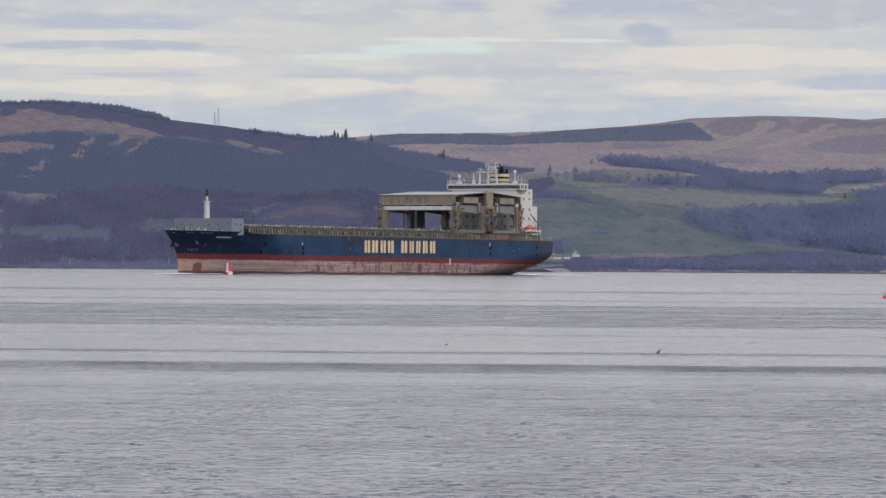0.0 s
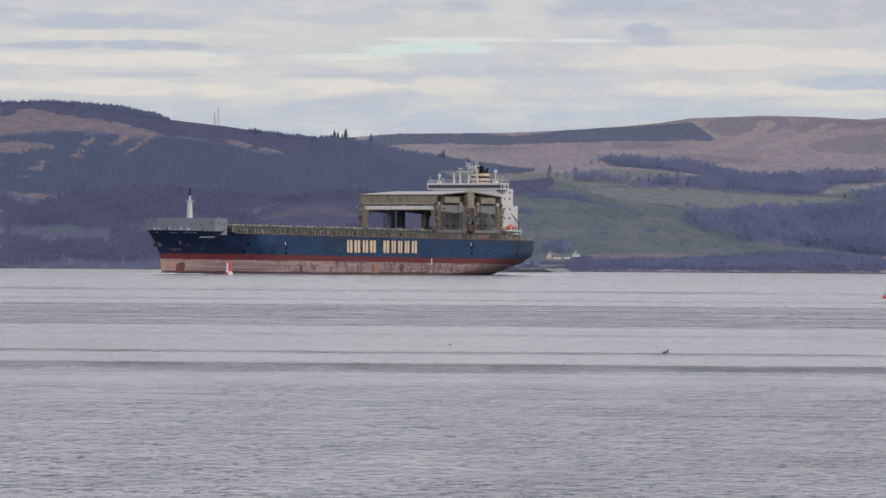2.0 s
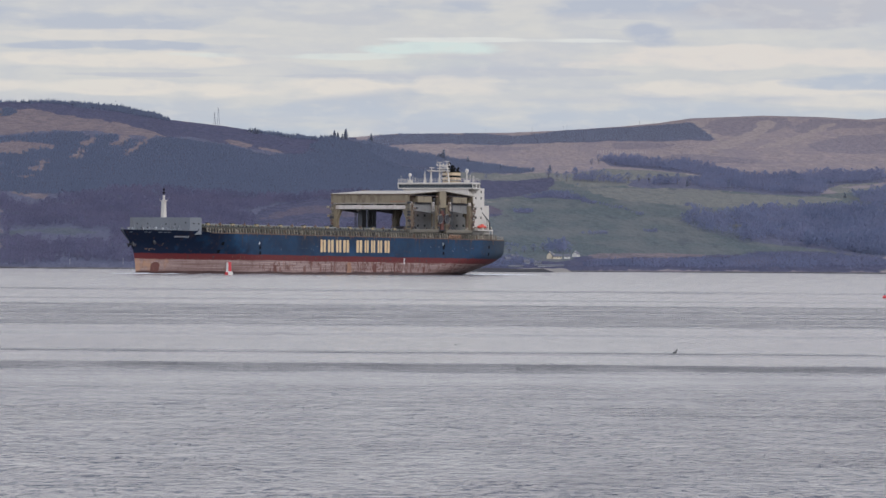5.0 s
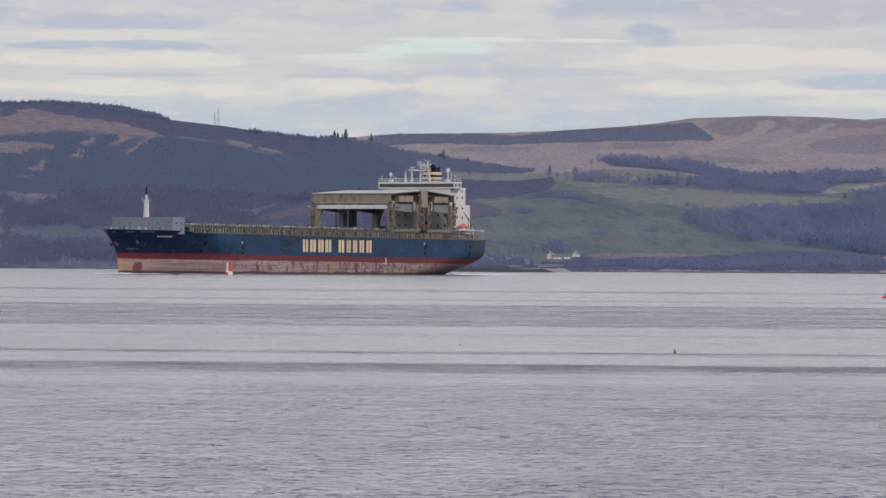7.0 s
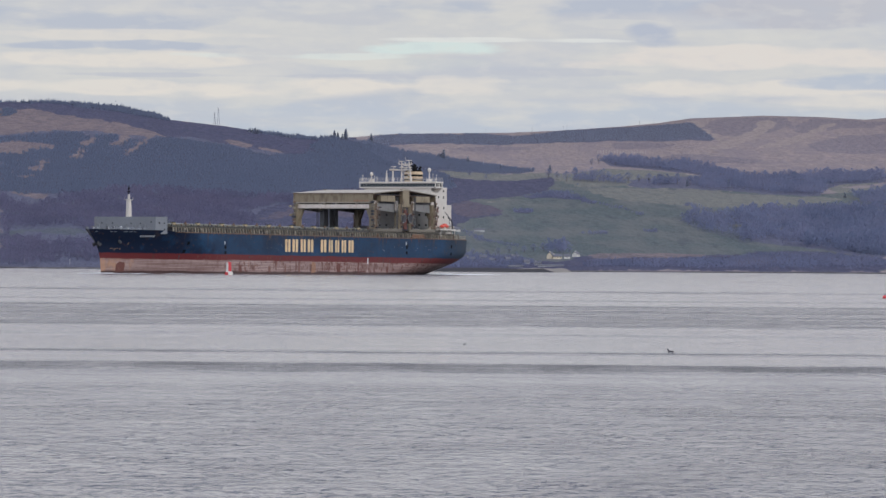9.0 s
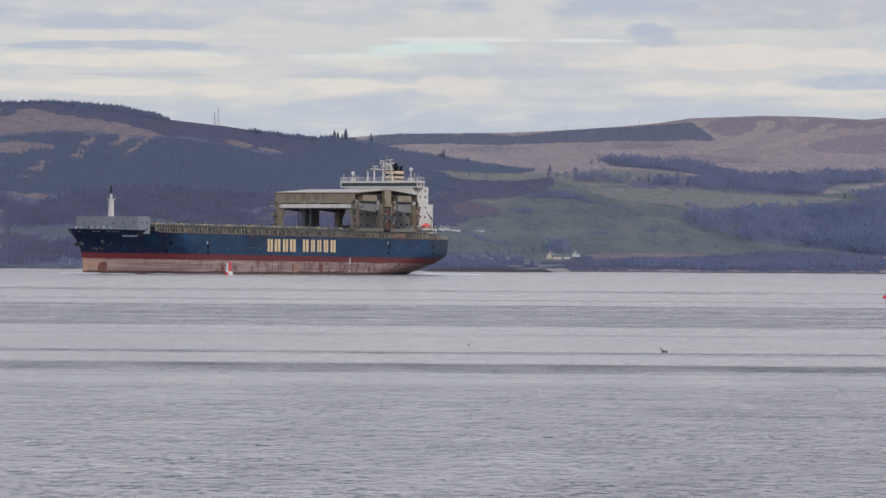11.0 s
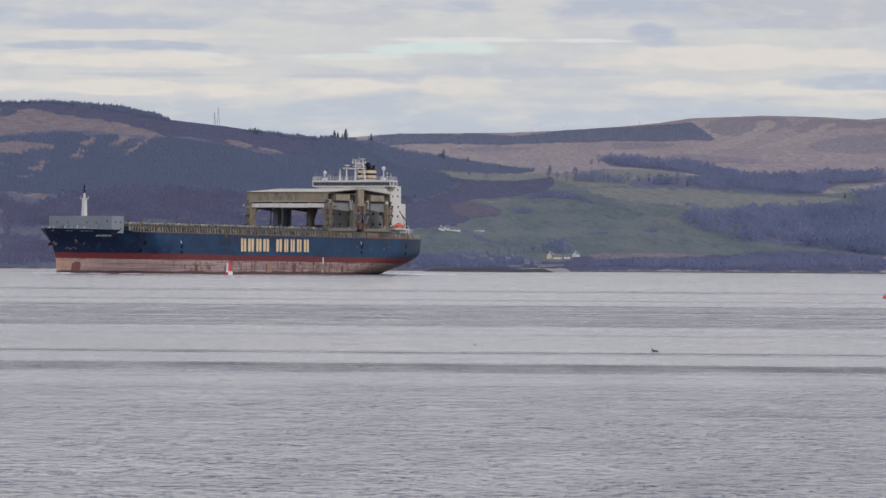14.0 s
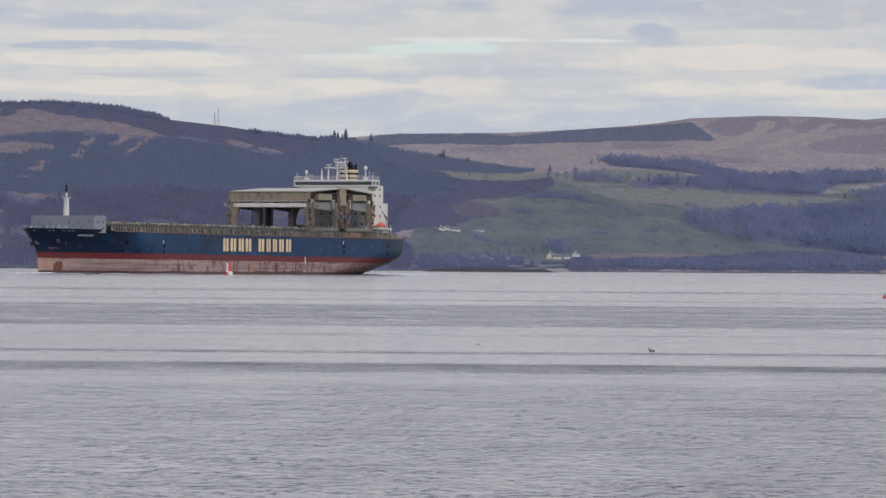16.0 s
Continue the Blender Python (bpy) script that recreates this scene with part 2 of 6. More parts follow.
    l.new(math_node(n, l, "MULTIPLY", rough, ramp(n, l, lane, [(0.0, k(0.9)), (0.55, k(0.9)), (0.70, k(1.0)), (1.0, k(1.0))])), bump.inputs["Strength"])
    l.new(h, bump.inputs["Height"])
    l.new(bump.outputs["Normal"], b.inputs["Normal"])
    l.new(mix(n, l, patch, (0.044, 0.048, 0.064), (0.055, 0.060, 0.078)), b.inputs["Base Color"])
    l.new(math_node(n, l, "ADD", 0.05, math_node(n, l, "MULTIPLY", rough, 0.40)), b.inputs["Roughness"])
    b.inputs["IOR"].default_value = 1.333
    return m


def sky_material():
    m, n, l, b = nodes_of("layered_cloud")
    n.remove(b)
    w = n.new("ShaderNodeTexCoord").outputs["Object"]
    xyz = n.new("ShaderNodeSeparateXYZ")
    l.new(w, xyz.inputs[0])
    warp = noise_node(n, l, w, 0.006, 5, (0.30, 0.30, 1.6))
    fine = noise_node(n, l, w, 0.016, 6, (0.22, 0.22, 1.9))
    up = math_node(n, l, "ADD", math_node(n, l, "DIVIDE", xyz.outputs[2], 420.0), math_node(n, l, "MULTIPLY", math_node(n, l, "SUBTRACT", warp, 0.5), 0.22))
    c = ramp(n, l, up, [(0.20, (0.470, 0.520, 0.605)), (0.36, (0.490, 0.530, 0.600)), (0.42, (0.585, 0.585, 0.590)), (0.60, (0.595, 0.590, 0.590)), (1.0, (0.55, 0.55, 0.57))])
    c = mix(n, l, ramp(n, l, fine, [(0.45, (0, 0, 0)), (0.62, (0.75, 0.75, 0.75))]), c, (0.500, 0.520, 0.585))
    wisps = noise_node(n, l, w, 0.050, 8, (0.26, 0.26, 1.7))
    c = mix(n, l, ramp(n, l, wisps, [(0.48, (0, 0, 0)), (0.66, (0.55, 0.55, 0.55))]), c, (0.630, 0.620, 0.600))
    puff = noise_node(n, l, w, 0.022, 7, (0.35, 0.35, 1.5))
    c = mix(n, l, ramp(n, l, puff, [(0.50, (0, 0, 0)), (0.66, (0.5, 0.5, 0.5))]), c, (0.665, 0.640, 0.605))

    def cloud(c, x, z, rx, rz, colour, strength, soft=0.5):
        dx = math_node(n, l, "DIVIDE", math_node(n, l, "SUBTRACT", xyz.outputs[0], x), rx)
        dz = math_node(n, l, "DIVIDE", math_node(n, l, "SUBTRACT", xyz.outputs[2], z), rz)
        d = math_node(n, l, "ADD", math_node(n, l, "MULTIPLY", dx, dx), math_node(n, l, "MULTIPLY", dz, dz))
        d = math_node(n, l, "ADD", d, math_node(n, l, "MULTIPLY", math_node(n, l, "SUBTRACT", puff, 0.5), 5.0))
        f = ramp(n, l, d, [(max(0.0, 1 - soft), (strength,) * 3), (1.0, (0, 0, 0))])
        return mix(n, l, f, c, colour)

    c = cloud(c, -357, 254, 188, 12, (0.455, 0.488, 0.572), 0.75, 0.7)
    c = cloud(c, -134, 259, 118, 8, (0.515, 0.525, 0.575), 0.60, 0.7)
    c = cloud(c, -346, 238, 200, 6, (0.735, 0.682, 0.622), 0.60, 0.6)
    c = cloud(c, -322, 227, 194, 5, (0.455, 0.488, 0.572), 0.85, 0.6)
    c = cloud(c, -286, 212, 247, 10, (0.735, 0.682, 0.622), 0.85, 0.6)
    c = cloud(c, -257, 197, 194, 3, (0.515, 0.525, 0.575), 0.80, 0.5)
    c = cloud(c, -392, 185, 153, 8, (0.735, 0.682, 0.622), 0.80, 0.6)
    c = cloud(c, -180, 183, 112, 13, (0.735, 0.682, 0.622), 0.90, 0.6)
    c = cloud(c, -86, 212, 177, 8, (0.600, 0.610, 0.595), 0.50, 0.7)
    c = cloud(c, -51, 168, 153, 13, (0.455, 0.488, 0.572), 0.60, 0.8)
    c = cloud(c, 20, 185, 44, 14, (0.735, 0.682, 0.622), 0.70, 0.7)
    c = cloud(c, 0, 227, 92, 8, (0.640, 0.715, 0.690), 0.95, 0.7)
    c = cloud(c, 50, 236, 140, 3, (0.730, 0.730, 0.700), 0.75, 0.6)
    c = cloud(c, -160, 218, 130, 4, (0.680, 0.710, 0.680), 0.75, 0.6)
    c = cloud(c, 155, 272, 194, 12, (0.455, 0.488, 0.572), 0.85, 0.7)
    c = cloud(c, 270, 258, 200, 11, (0.530, 0.535, 0.580), 0.60, 0.7)
    c = cloud(c, 372, 267, 130, 21, (0.505, 0.505, 0.550), 0.90, 0.6)
    c = cloud(c, 184, 254, 65, 5, (0.640, 0.630, 0.610), 0.60, 0.6)
    c = cloud(c, 320, 244, 106, 6, (0.640, 0.625, 0.600), 0.60, 0.6)
    c = cloud(c, 279, 218, 194, 13, (0.735, 0.672, 0.620), 0.80, 0.6)
    c = cloud(c, 126, 203, 118, 4, (0.515, 0.525, 0.575), 0.60, 0.6)
    c = cloud(c, 320, 187, 147, 11, (0.735, 0.682, 0.622), 0.80, 0.6)
    c = cloud(c, 420, 175, 94, 8, (0.735, 0.682, 0.622), 0.60, 0.6)
    c = cloud(c, 214, 245, 27, 12, (0.455, 0.485, 0.570), 0.95, 0.9)
    c = cloud(c, 220, 237, 24, 8, (0.455, 0.485, 0.570), 0.70, 0.9)
    c = cloud(c, 414, 195, 68, 9, (0.470, 0.510, 0.590), 0.90, 0.8)
    c = cloud(c, 70, 162, 340, 15, (0.500, 0.538, 0.608), 0.70, 0.8)
    c = cloud(c, 244, 159, 294, 8, (0.500, 0.535, 0.600), 0.70, 0.8)
    curl = noise_node(n, l, w, 0.075, 8, (0.45, 0.45, 1.2))
    c = mix(n, l, ramp(n, l, curl, [(0.50, (0, 0, 0)), (0.68, (0.22, 0.22, 0.22))]), c, (0.490, 0.515, 0.580))
    c = mix(n, l, ramp(n, l, curl, [(0.34, (0.22, 0.22, 0.22)), (0.48, (0, 0, 0))]), c, (0.700, 0.672, 0.630))
    high = ramp(n, l, math_node(n, l, "DIVIDE", xyz.outputs[2], 1000.0), [(0.28, (0, 0, 0)), (0.75, (1, 1, 1))])
    c = mix(n, l, high, c, (1.20, 1.14, 1.16))
    c = mix(n, l, 1.0, c, (1.045, 1.0, 0.915), "MULTIPLY")
    e = n.new("ShaderNodeEmission")
    e.inputs["Strength"].default_value = 0.78
    l.new(c, e.inputs["Color"])
    l.new(e.outputs[0], n["Material Output"].inputs["Surface"])
    return m


def land_material():
    m, n, l, b = nodes_of("hill_ground")
    w = n.new("ShaderNodeTexCoord").outputs["Object"]
    broad = noise_node(n, l, w, 0.055, 8, (0.6, 0.0, 2.2))
    mid = noise_node(n, l, w, 0.34, 8, (0.5, 0.002, 2.4))
    fine = noise_node(n, l, w, 1.3, 6, (0.6, 0.004, 1.7))

    def at(name):
        a = n.new("ShaderNodeAttribute")
        a.attribute_name = name
        return ramp(n, l, math_node(n, l, "ADD", a.outputs["Fac"], math_node(n, l, "MULTIPLY", math_node(n, l, "SUBTRACT", mid, 0.5), 0.5)),
                    [(0.26, (0, 0, 0)), (0.46, (1, 1, 1))])

    def two(a, d):
        c = mix(n, l, ramp(n, l, mid, [(0.41, (0, 0, 0)), (0.59, (1, 1, 1))]), a, d)
        return mix(n, l, math_node(n, l, "MULTIPLY", ramp(n, l, fine, [(0.48, (0, 0, 0)), (0.60, (1, 1, 1))]), 0.65), c, shade(a, 0.58))

    c = two((0.262, 0.208, 0.186), (0.196, 0.160, 0.160))
    c = mix(n, l, ramp(n, l, broad, [(0.45, (0, 0, 0)), (0.62, (0.6, 0.6, 0.6))]), c, (0.172, 0.142, 0.152))
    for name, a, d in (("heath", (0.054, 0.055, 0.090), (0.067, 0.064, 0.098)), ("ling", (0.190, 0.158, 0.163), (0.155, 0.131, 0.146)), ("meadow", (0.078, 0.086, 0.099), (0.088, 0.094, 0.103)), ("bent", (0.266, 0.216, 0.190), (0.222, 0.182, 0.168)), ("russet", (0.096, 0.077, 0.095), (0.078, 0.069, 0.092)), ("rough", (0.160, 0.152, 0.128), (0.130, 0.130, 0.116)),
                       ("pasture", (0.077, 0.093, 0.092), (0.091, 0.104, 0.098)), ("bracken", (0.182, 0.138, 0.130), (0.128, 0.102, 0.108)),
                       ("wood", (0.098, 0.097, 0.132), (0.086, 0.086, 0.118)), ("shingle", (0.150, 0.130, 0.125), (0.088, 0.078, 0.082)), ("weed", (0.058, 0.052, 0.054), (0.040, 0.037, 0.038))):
        ground = two(a, d)
        if name == "pasture":
            ground = mix(n, l, ramp(n, l, broad, [(0.44, (0, 0, 0)), (0.62, (0.8, 0.8, 0.8))]), ground, (0.118, 0.116, 0.106))
            tufts = noise_node(n, l, w, 0.16, 5, (0.7, 0.03, 1.6))
            ground = mix(n, l, ramp(n, l, tufts, [(0.60, (0, 0, 0)), (0.68, (0.7, 0.7, 0.7))]), ground, (0.060, 0.066, 0.072))
        c = mix(n, l, at(name), c, ground)
    # overall blue tint: the haze of distance, painted into the ground colour
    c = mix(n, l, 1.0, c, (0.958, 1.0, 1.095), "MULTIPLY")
    l.new(c, b.inputs["Base Color"])
    b.inputs["Roughness"].default_value = 0.95
    b.inputs["Specular IOR Level"].default_value = 0.1
    bump = n.new("ShaderNodeBump")
    bump.inputs["Strength"].default_value, bump.inputs["Distance"].default_value = 3.05, 1.2
    l.new(mid, bump.inputs["Height"])
    l.new(bump.outputs["Normal"], b.inputs["Normal"])
    return m


def foliage(name, a, d, blotch=0.9):
    m, n, l, b = nodes_of(name)
    g = n.new("ShaderNodeNewGeometry").outputs["Random Per Island"]
    w = n.new("ShaderNodeTexCoord").outputs["Object"]
    c = mix(n, l, g, a, d)
    c = mix(n, l, ramp(n, l, noise_node(n, l, w, 0.06, 5, (1, 0.3, 1)), [(0.42, (0, 0, 0)), (0.62, (blotch,) * 3)]), c, shade(a, 0.78))
    c = mix(n, l, ramp(n, l, noise_node(n, l, w, 0.045, 6, (1, 0.25, 1)), [(0.42, (0, 0, 0)), (0.64, (blotch,) * 3)]), c, (d[0] * 1.05, d[1] * 0.99, d[2] * 0.97))
    l.new(c, b.inputs["Base Color"])
    b.inputs["Roughness"].default_value = 0.9
    b.inputs["Specular IOR Level"].default_value = 0.1
    thin = n.new("ShaderNodeBsdfTranslucent")
    l.new(c, thin.inputs["Color"])
    both = n.new("ShaderNodeMixShader")
    both.inputs["Fac"].default_value = 0.55
    l.new(b.outputs[0], both.inputs[1])
    l.new(thin.outputs[0], both.inputs[2])
    l.new(both.outputs[0], n["Material Output"].inputs["Surface"])
    return m


M_WATER, M_SKY, M_LAND = water_material(), sky_material(), land_material()
# foliage colours are lightened and blued: distance haze put into the base colour
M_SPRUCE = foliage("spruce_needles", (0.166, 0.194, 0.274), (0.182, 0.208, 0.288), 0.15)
# the same spruce, paler and bluer: more painted haze for the far ridge
M_HAZEFAR = foliage("young_spruce_needles", (0.235, 0.262, 0.335), (0.250, 0.275, 0.345), 0.15)
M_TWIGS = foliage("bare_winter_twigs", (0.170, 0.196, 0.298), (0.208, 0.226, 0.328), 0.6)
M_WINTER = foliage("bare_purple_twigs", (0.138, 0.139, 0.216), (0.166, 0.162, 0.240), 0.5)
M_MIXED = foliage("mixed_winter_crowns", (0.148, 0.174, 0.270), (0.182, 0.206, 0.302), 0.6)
# lone conifers are lightened furthest, again haze carried by the colour
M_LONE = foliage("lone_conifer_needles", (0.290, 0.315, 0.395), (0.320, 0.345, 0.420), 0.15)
M_BARK = surface("grey_bark", (0.10, 0.085, 0.08), 0.9, small=1.5)
M_FOAM = surface("sea_foam", (0.72, 0.74, 0.76), 0.7, wear=(0.4, 0.43, 0.46), amount=0.5, big=0.6, small=1.2)


# ---- mesh helpers ----
def mesh_of(name, bm, material):
    me = bpy.data.meshes.new(name)
    bm.normal_update()
    bm.to_mesh(me)
    bm.free()
    me.materials.append(material)
    return me


def part(name, bm, material, parent, label=""):
    ob = new(name, mesh_of(name, bm, material))
    ob.parent = parent
    return tagged(ob, label)


def share(ob, m):
    """One more part like ob, on the same mesh, under the same parent."""
    twin = new(ob.name.split(".")[0], ob.data)
    twin.parent, twin.matrix_basis = ob.parent, m
    return twin


def box(bm, lo, hi, bevel=0.0):
    vs = [bm.verts.new((x, y, z)) for x in (lo[0], hi[0]) for y in (lo[1], hi[1]) for z in (lo[2], hi[2])]
    fs = [bm.faces.new([vs[i] for i in f]) for f in ((0, 1, 3, 2), (4, 6, 7, 5), (0, 4, 5, 1), (2, 3, 7, 6), (0, 2, 6, 4), (1, 5, 7, 3))]
    if bevel:
        es = list({e for f in fs for e in f.edges})
        bmesh.ops.bevel(bm, geom=es, offset=bevel, segments=1, affect="EDGES")
    return bm


def rod(bm, a, b, r0, r1=None, n=8):
    a, b = Vector(a), Vector(b)
    q = (b - a).to_track_quat("Z", "Y")
    r1 = r0 if r1 is None else r1
    rings = []
    for p, r in ((a, r0), (b, r1)):
        rings.append([bm.verts.new(p + q @ Vector((r * math.cos(t), r * math.sin(t), 0))) for t in [2 * math.pi * i / n for i in range(n)]])
    for i in range(n):
        bm.faces.new((rings[0][i], rings[0][(i + 1) % n], rings[1][(i + 1) % n], rings[1][i]))
    bm.faces.new(rings[0][::-1]), bm.faces.new(rings[1])
    return bm


def prism(bm, pts, axis, lo, hi):
    """A flat outline pushed along one axis from lo to hi. Outline in the two other axes."""
    def at(p, d):
        v = list(p)
        v.insert(axis, d)
        return bm.verts.new(v)
    a, b = [at(p, lo) for p in pts], [at(p, hi) for p in pts]
    k = len(pts)
    bm.faces.new(a), bm.faces.new(b[::-1])
    for i in range(k):
        bm.faces.new((a[i], b[i], b[(i + 1) % k], a[(i + 1) % k]))
    bmesh.ops.recalc_face_normals(bm, faces=bm.faces)
    return bm


def ball(bm, c, rx, ry, rz, n=10):
    geo = bmesh.ops.create_uvsphere(bm, u_segments=n, v_segments=max(5, n * 2 // 3), radius=1)
    for v in geo["verts"]:
        v.co = Vector((v.co.x * rx, v.co.y * ry, v.co.z * rz)) + Vector(c)
    return bm


B = bmesh.new

# ---- land and sea ----
CREST_B = [-.30, -.0933, -.0814, -.0695, -.0612, -.0576, -.0457, -.0398, -.0279, -.0195, -.0100, .0138, .0257, .0376, .0448, .0519, .0674, .0793, .0888, .0933, .30]
CREST_E = [.0290, .0331, .0333, .0325, .0310, .0296, .0283, .0274, .0260, .0262, .0270, .0274, .0280, .0289, .0296, .0307, .0314, .0312, .0307, .0311, .0280]


def smooth(t):
    t = np.clip(t, 0, 1)
    return t * t * (3 - 2 * t)


def shore(b):
    return 2075 + 200 * smooth((b + .1) / .2) + 60 * np.exp(-((b - .008) / .02) ** 2)


def crest(b):
    return 3650 + 1150 * smooth((b + .03) / .05)


def wander(b, v):
    bell = np.sin(np.pi * np.clip(v, 0, 1))
    return .00030 * np.sin(v * 9 + b * 95) * bell + .00009 * np.sin(v * 21 - b * 160 + 1.3) * bell


def height(x, y):
    """Height of the land over the sea: a long slope from the shore up to the crest of the hills."""
    b = x / y
    ys, yc = shore(b), crest(b)
    v = (y - ys) / (yc - ys)
    es, ec = -4.0 / ys, np.interp(b, CREST_B, CREST_E)
    e = es + (ec - es) * np.clip(v, 0, 1) ** .8 + wander(b, v)
    z = 4.0 + e * np.minimum(y, yc)
    z = np.where(v < 0, v * 14, z)
    return np.where(y > yc, z - (y - yc) * .05, z)


def inside(xs, ys, pts):
    """Which points lie in the outline."""
    hit = np.zeros(np.shape(xs), bool)
    for (x0, y0), (x1, y1) in zip(pts, pts[1:] + pts[:1]):
        if y0 != y1:
            hit ^= ((ys < y0) != (ys < y1)) & (xs < x0 + (ys - y0) * (x1 - x0) / (y1 - y0))
    return hit


def ragged(x, y, size):
    """Shifts places by uneven amounts, to roughen an outline."""
    u = np.sin(x * .31 + 1.7 * np.sin(y * .071)) + .6 * np.sin(x * .83 + y * .19) + .5 * np.sin(y * .43 - x * .57) + .45 * np.sin(x * 1.9 + y * .13) + .3 * np.sin(x * 3.7 - y * .21)
    v = np.sin(y * .083 + 1.3 * np.sin(x * .21)) + .6 * np.sin(y * .27 + x * .33) + .5 * np.sin(y * .11 + x * 1.3) + .35 * np.sin(x * 2.9 - y * .17)
    return x + size * u, y + size * 5 * v


COVERS = []


def cover(kind, *pts):
    COVERS.append((kind, list(pts)))


cover("bracken", (-365, 3627), (-309, 3571), (-224, 3444), (-185, 3480), (-151, 3464), (-179, 3303), (-221, 2927), (-284, 2825))
cover("heath", (-368, 3650), (-302, 3650), (-255, 3650), (-224, 3650), (-211, 3650), (-142, 3650), (-74, 3776), (-43, 3774), (-29, 3785), (-39, 3424), (-74, 3348), (-121, 3321), (-184, 3393), (-223, 3431), (-285, 3495), (-308, 3558), (-362, 3595))
cover("wood", (-328, 3262), (-292, 3292), (-271, 3319), (-249, 3338), (-225, 3312), (-208, 3344), (-188, 3463), (-157, 3410), (-136, 3403), (-107, 3388), (-40, 3504), (2, 3619), (3, 3276), (-31, 3055), (-90, 2844), (-152, 2798), (-201, 2664), (-217, 2622), (-267, 2658))
cover("bracken", (-160, 3470), (-150, 3474), (-137, 3457), (-144, 3409))
cover("bracken", (-135, 3438), (-125, 3448), (-115, 3416), (-123, 3381))
cover("bracken", (-321, 3188), (-282, 3215), (-261, 3178), (-255, 3127), (-274, 3127), (-269, 3066), (-309, 3073))
cover("bracken", (-245, 3252), (-243, 3304), (-236, 3257), (-237, 3180), (-238, 3154), (-231, 3056), (-238, 3020), (-241, 3064), (-238, 3102), (-245, 3194))
cover("bracken", (-225, 3296), (-222, 3350), (-216, 3290), (-217, 3199), (-222, 3139), (-225, 3212))
cover("bracken", (-210, 3306), (-207, 3364), (-204, 3293), (-206, 3156), (-207, 3082), (-211, 3131), (-210, 3216))
cover("bracken", (-251, 2863), (-254, 2980), (-250, 3008), (-246, 2943), (-245, 2854))
cover("bracken", (-252, 2813), (-246, 2848), (-242, 2820), (-248, 2781))
cover("wood", (-53.3, 3942.4), (-13.1, 4292.4), (35.5, 4624.7), (122.5, 4800), (168, 4789), (205, 4757), (245, 4720), (249, 4555), (251, 4365), (246, 4335), (158, 4512), (140, 4507), (107, 4540), (71, 4521), (35, 4384), (7, 4242), (-25, 3990), (-46, 3800), (-61, 3786))
cover("bent", (247, 4756), (251, 4753), (255, 4325), (250, 4318))
cover("wood", (-254, 2715), (-216, 2726), (-166, 2882), (-129, 2959), (-94, 2997), (-58, 3355), (-40, 3551), (-19, 3633), (1, 3670), (9, 3471), (-5, 3282), (-15, 3116), (-29, 2852), (-29, 2557), (-12, 2381), (-11, 2104), (-183, 1966))
cover("pasture", (89, 3721), (135, 3589), (191, 3445), (221, 3387), (267, 3369), (321, 3448), (214, 2292), (54, 2245), (40, 2322), (24, 2368), (-12, 2315), (-19, 2460), (-14, 2651), (2, 2801), (5, 2954), (36, 3123), (13, 3146), (12, 3303), (34, 3432), (54, 3512), (76, 3657))
cover("meadow", (-216, 2318), (-202, 2347), (-183, 2351), (-163, 2326), (-174, 2299), (-199, 2311), (-213, 2282))
cover("meadow", (-155, 2418), (-144, 2496), (-137, 2429), (-136, 2360), (-148, 2321))
cover("heath", (-106, 2468), (-104, 2660), (-82, 2829), (-42, 2923), (-31, 2605), (-67, 2511))
cover("russet", (-100, 2541), (-90, 2667), (-80, 2735), (-61, 2762), (-43, 2710), (-52, 2669), (-72, 2678), (-88, 2609))
cover("heath", (-40, 3551), (-19, 3633), (1, 3670), (6, 3601), (45, 3718), (87, 3786), (87, 3640), (76, 3510), (52, 3415), (33, 3344), (17, 3281), (19, 3137), (40, 3163), (40, 3085), (16, 2926), (5, 2731), (-8, 2700), (-29, 2544), (-34, 2759), (-15, 3116), (9, 3471), (1, 3670))
cover("russet", (6, 3145), (14, 3250), (25, 3247), (36, 3195), (40, 3126), (28, 3050), (16, 2964), (8, 2984))
cover("wood", (-82.3, 3727.4), (-61, 3786), (-43, 3771), (-21, 3836), (-2, 3928), (21, 3980), (54, 3983), (75, 3936), (72, 3891), (39, 3814), (7, 3718), (-11, 3660), (-28, 3577), (-40, 3528), (-59, 3431), (-76, 3265), (-91, 3392))
cover("rough", (-41, 3531), (-28, 3577), (-11, 3660), (7, 3718), (38, 3804), (74, 3880), (98, 3823), (132, 3703), (126, 3592), (90, 3671), (87, 3786), (69, 3748), (45, 3718), (6, 3610), (1, 3670), (-19, 3606))
cover("rough", (97, 3798), (117, 3864), (137, 3911), (171, 3826), (198, 3691), (219, 3570), (207, 3379), (185, 3410), (133, 3536), (103, 3536), (89, 3648))
cover("rough", (105, 3514), (132, 3516), (188, 3389), (219, 3348), (264, 3329), (281, 3304), (253, 3198), (190, 3094), (161, 3109), (139, 3197), (117, 3319), (108, 3420))
cover("rough", (282, 3484), (302, 3553), (332, 3566), (318, 3411), (281, 3391))
cover("moor", (290, 3505), (331, 3546), (327, 3506), (291, 3468))
cover("rough", (21, 3264), (46, 3369), (72, 3432), (52, 3383), (37, 3280))
cover("heath", (54, 3394), (68, 3448), (79, 3495), (92, 3447), (99, 3322), (107, 3261), (100, 3230), (93, 3330), (80, 3373), (66, 3368))
cover("heath", (47, 3168), (55, 3194), (61, 3155), (56, 3130), (48, 3130))
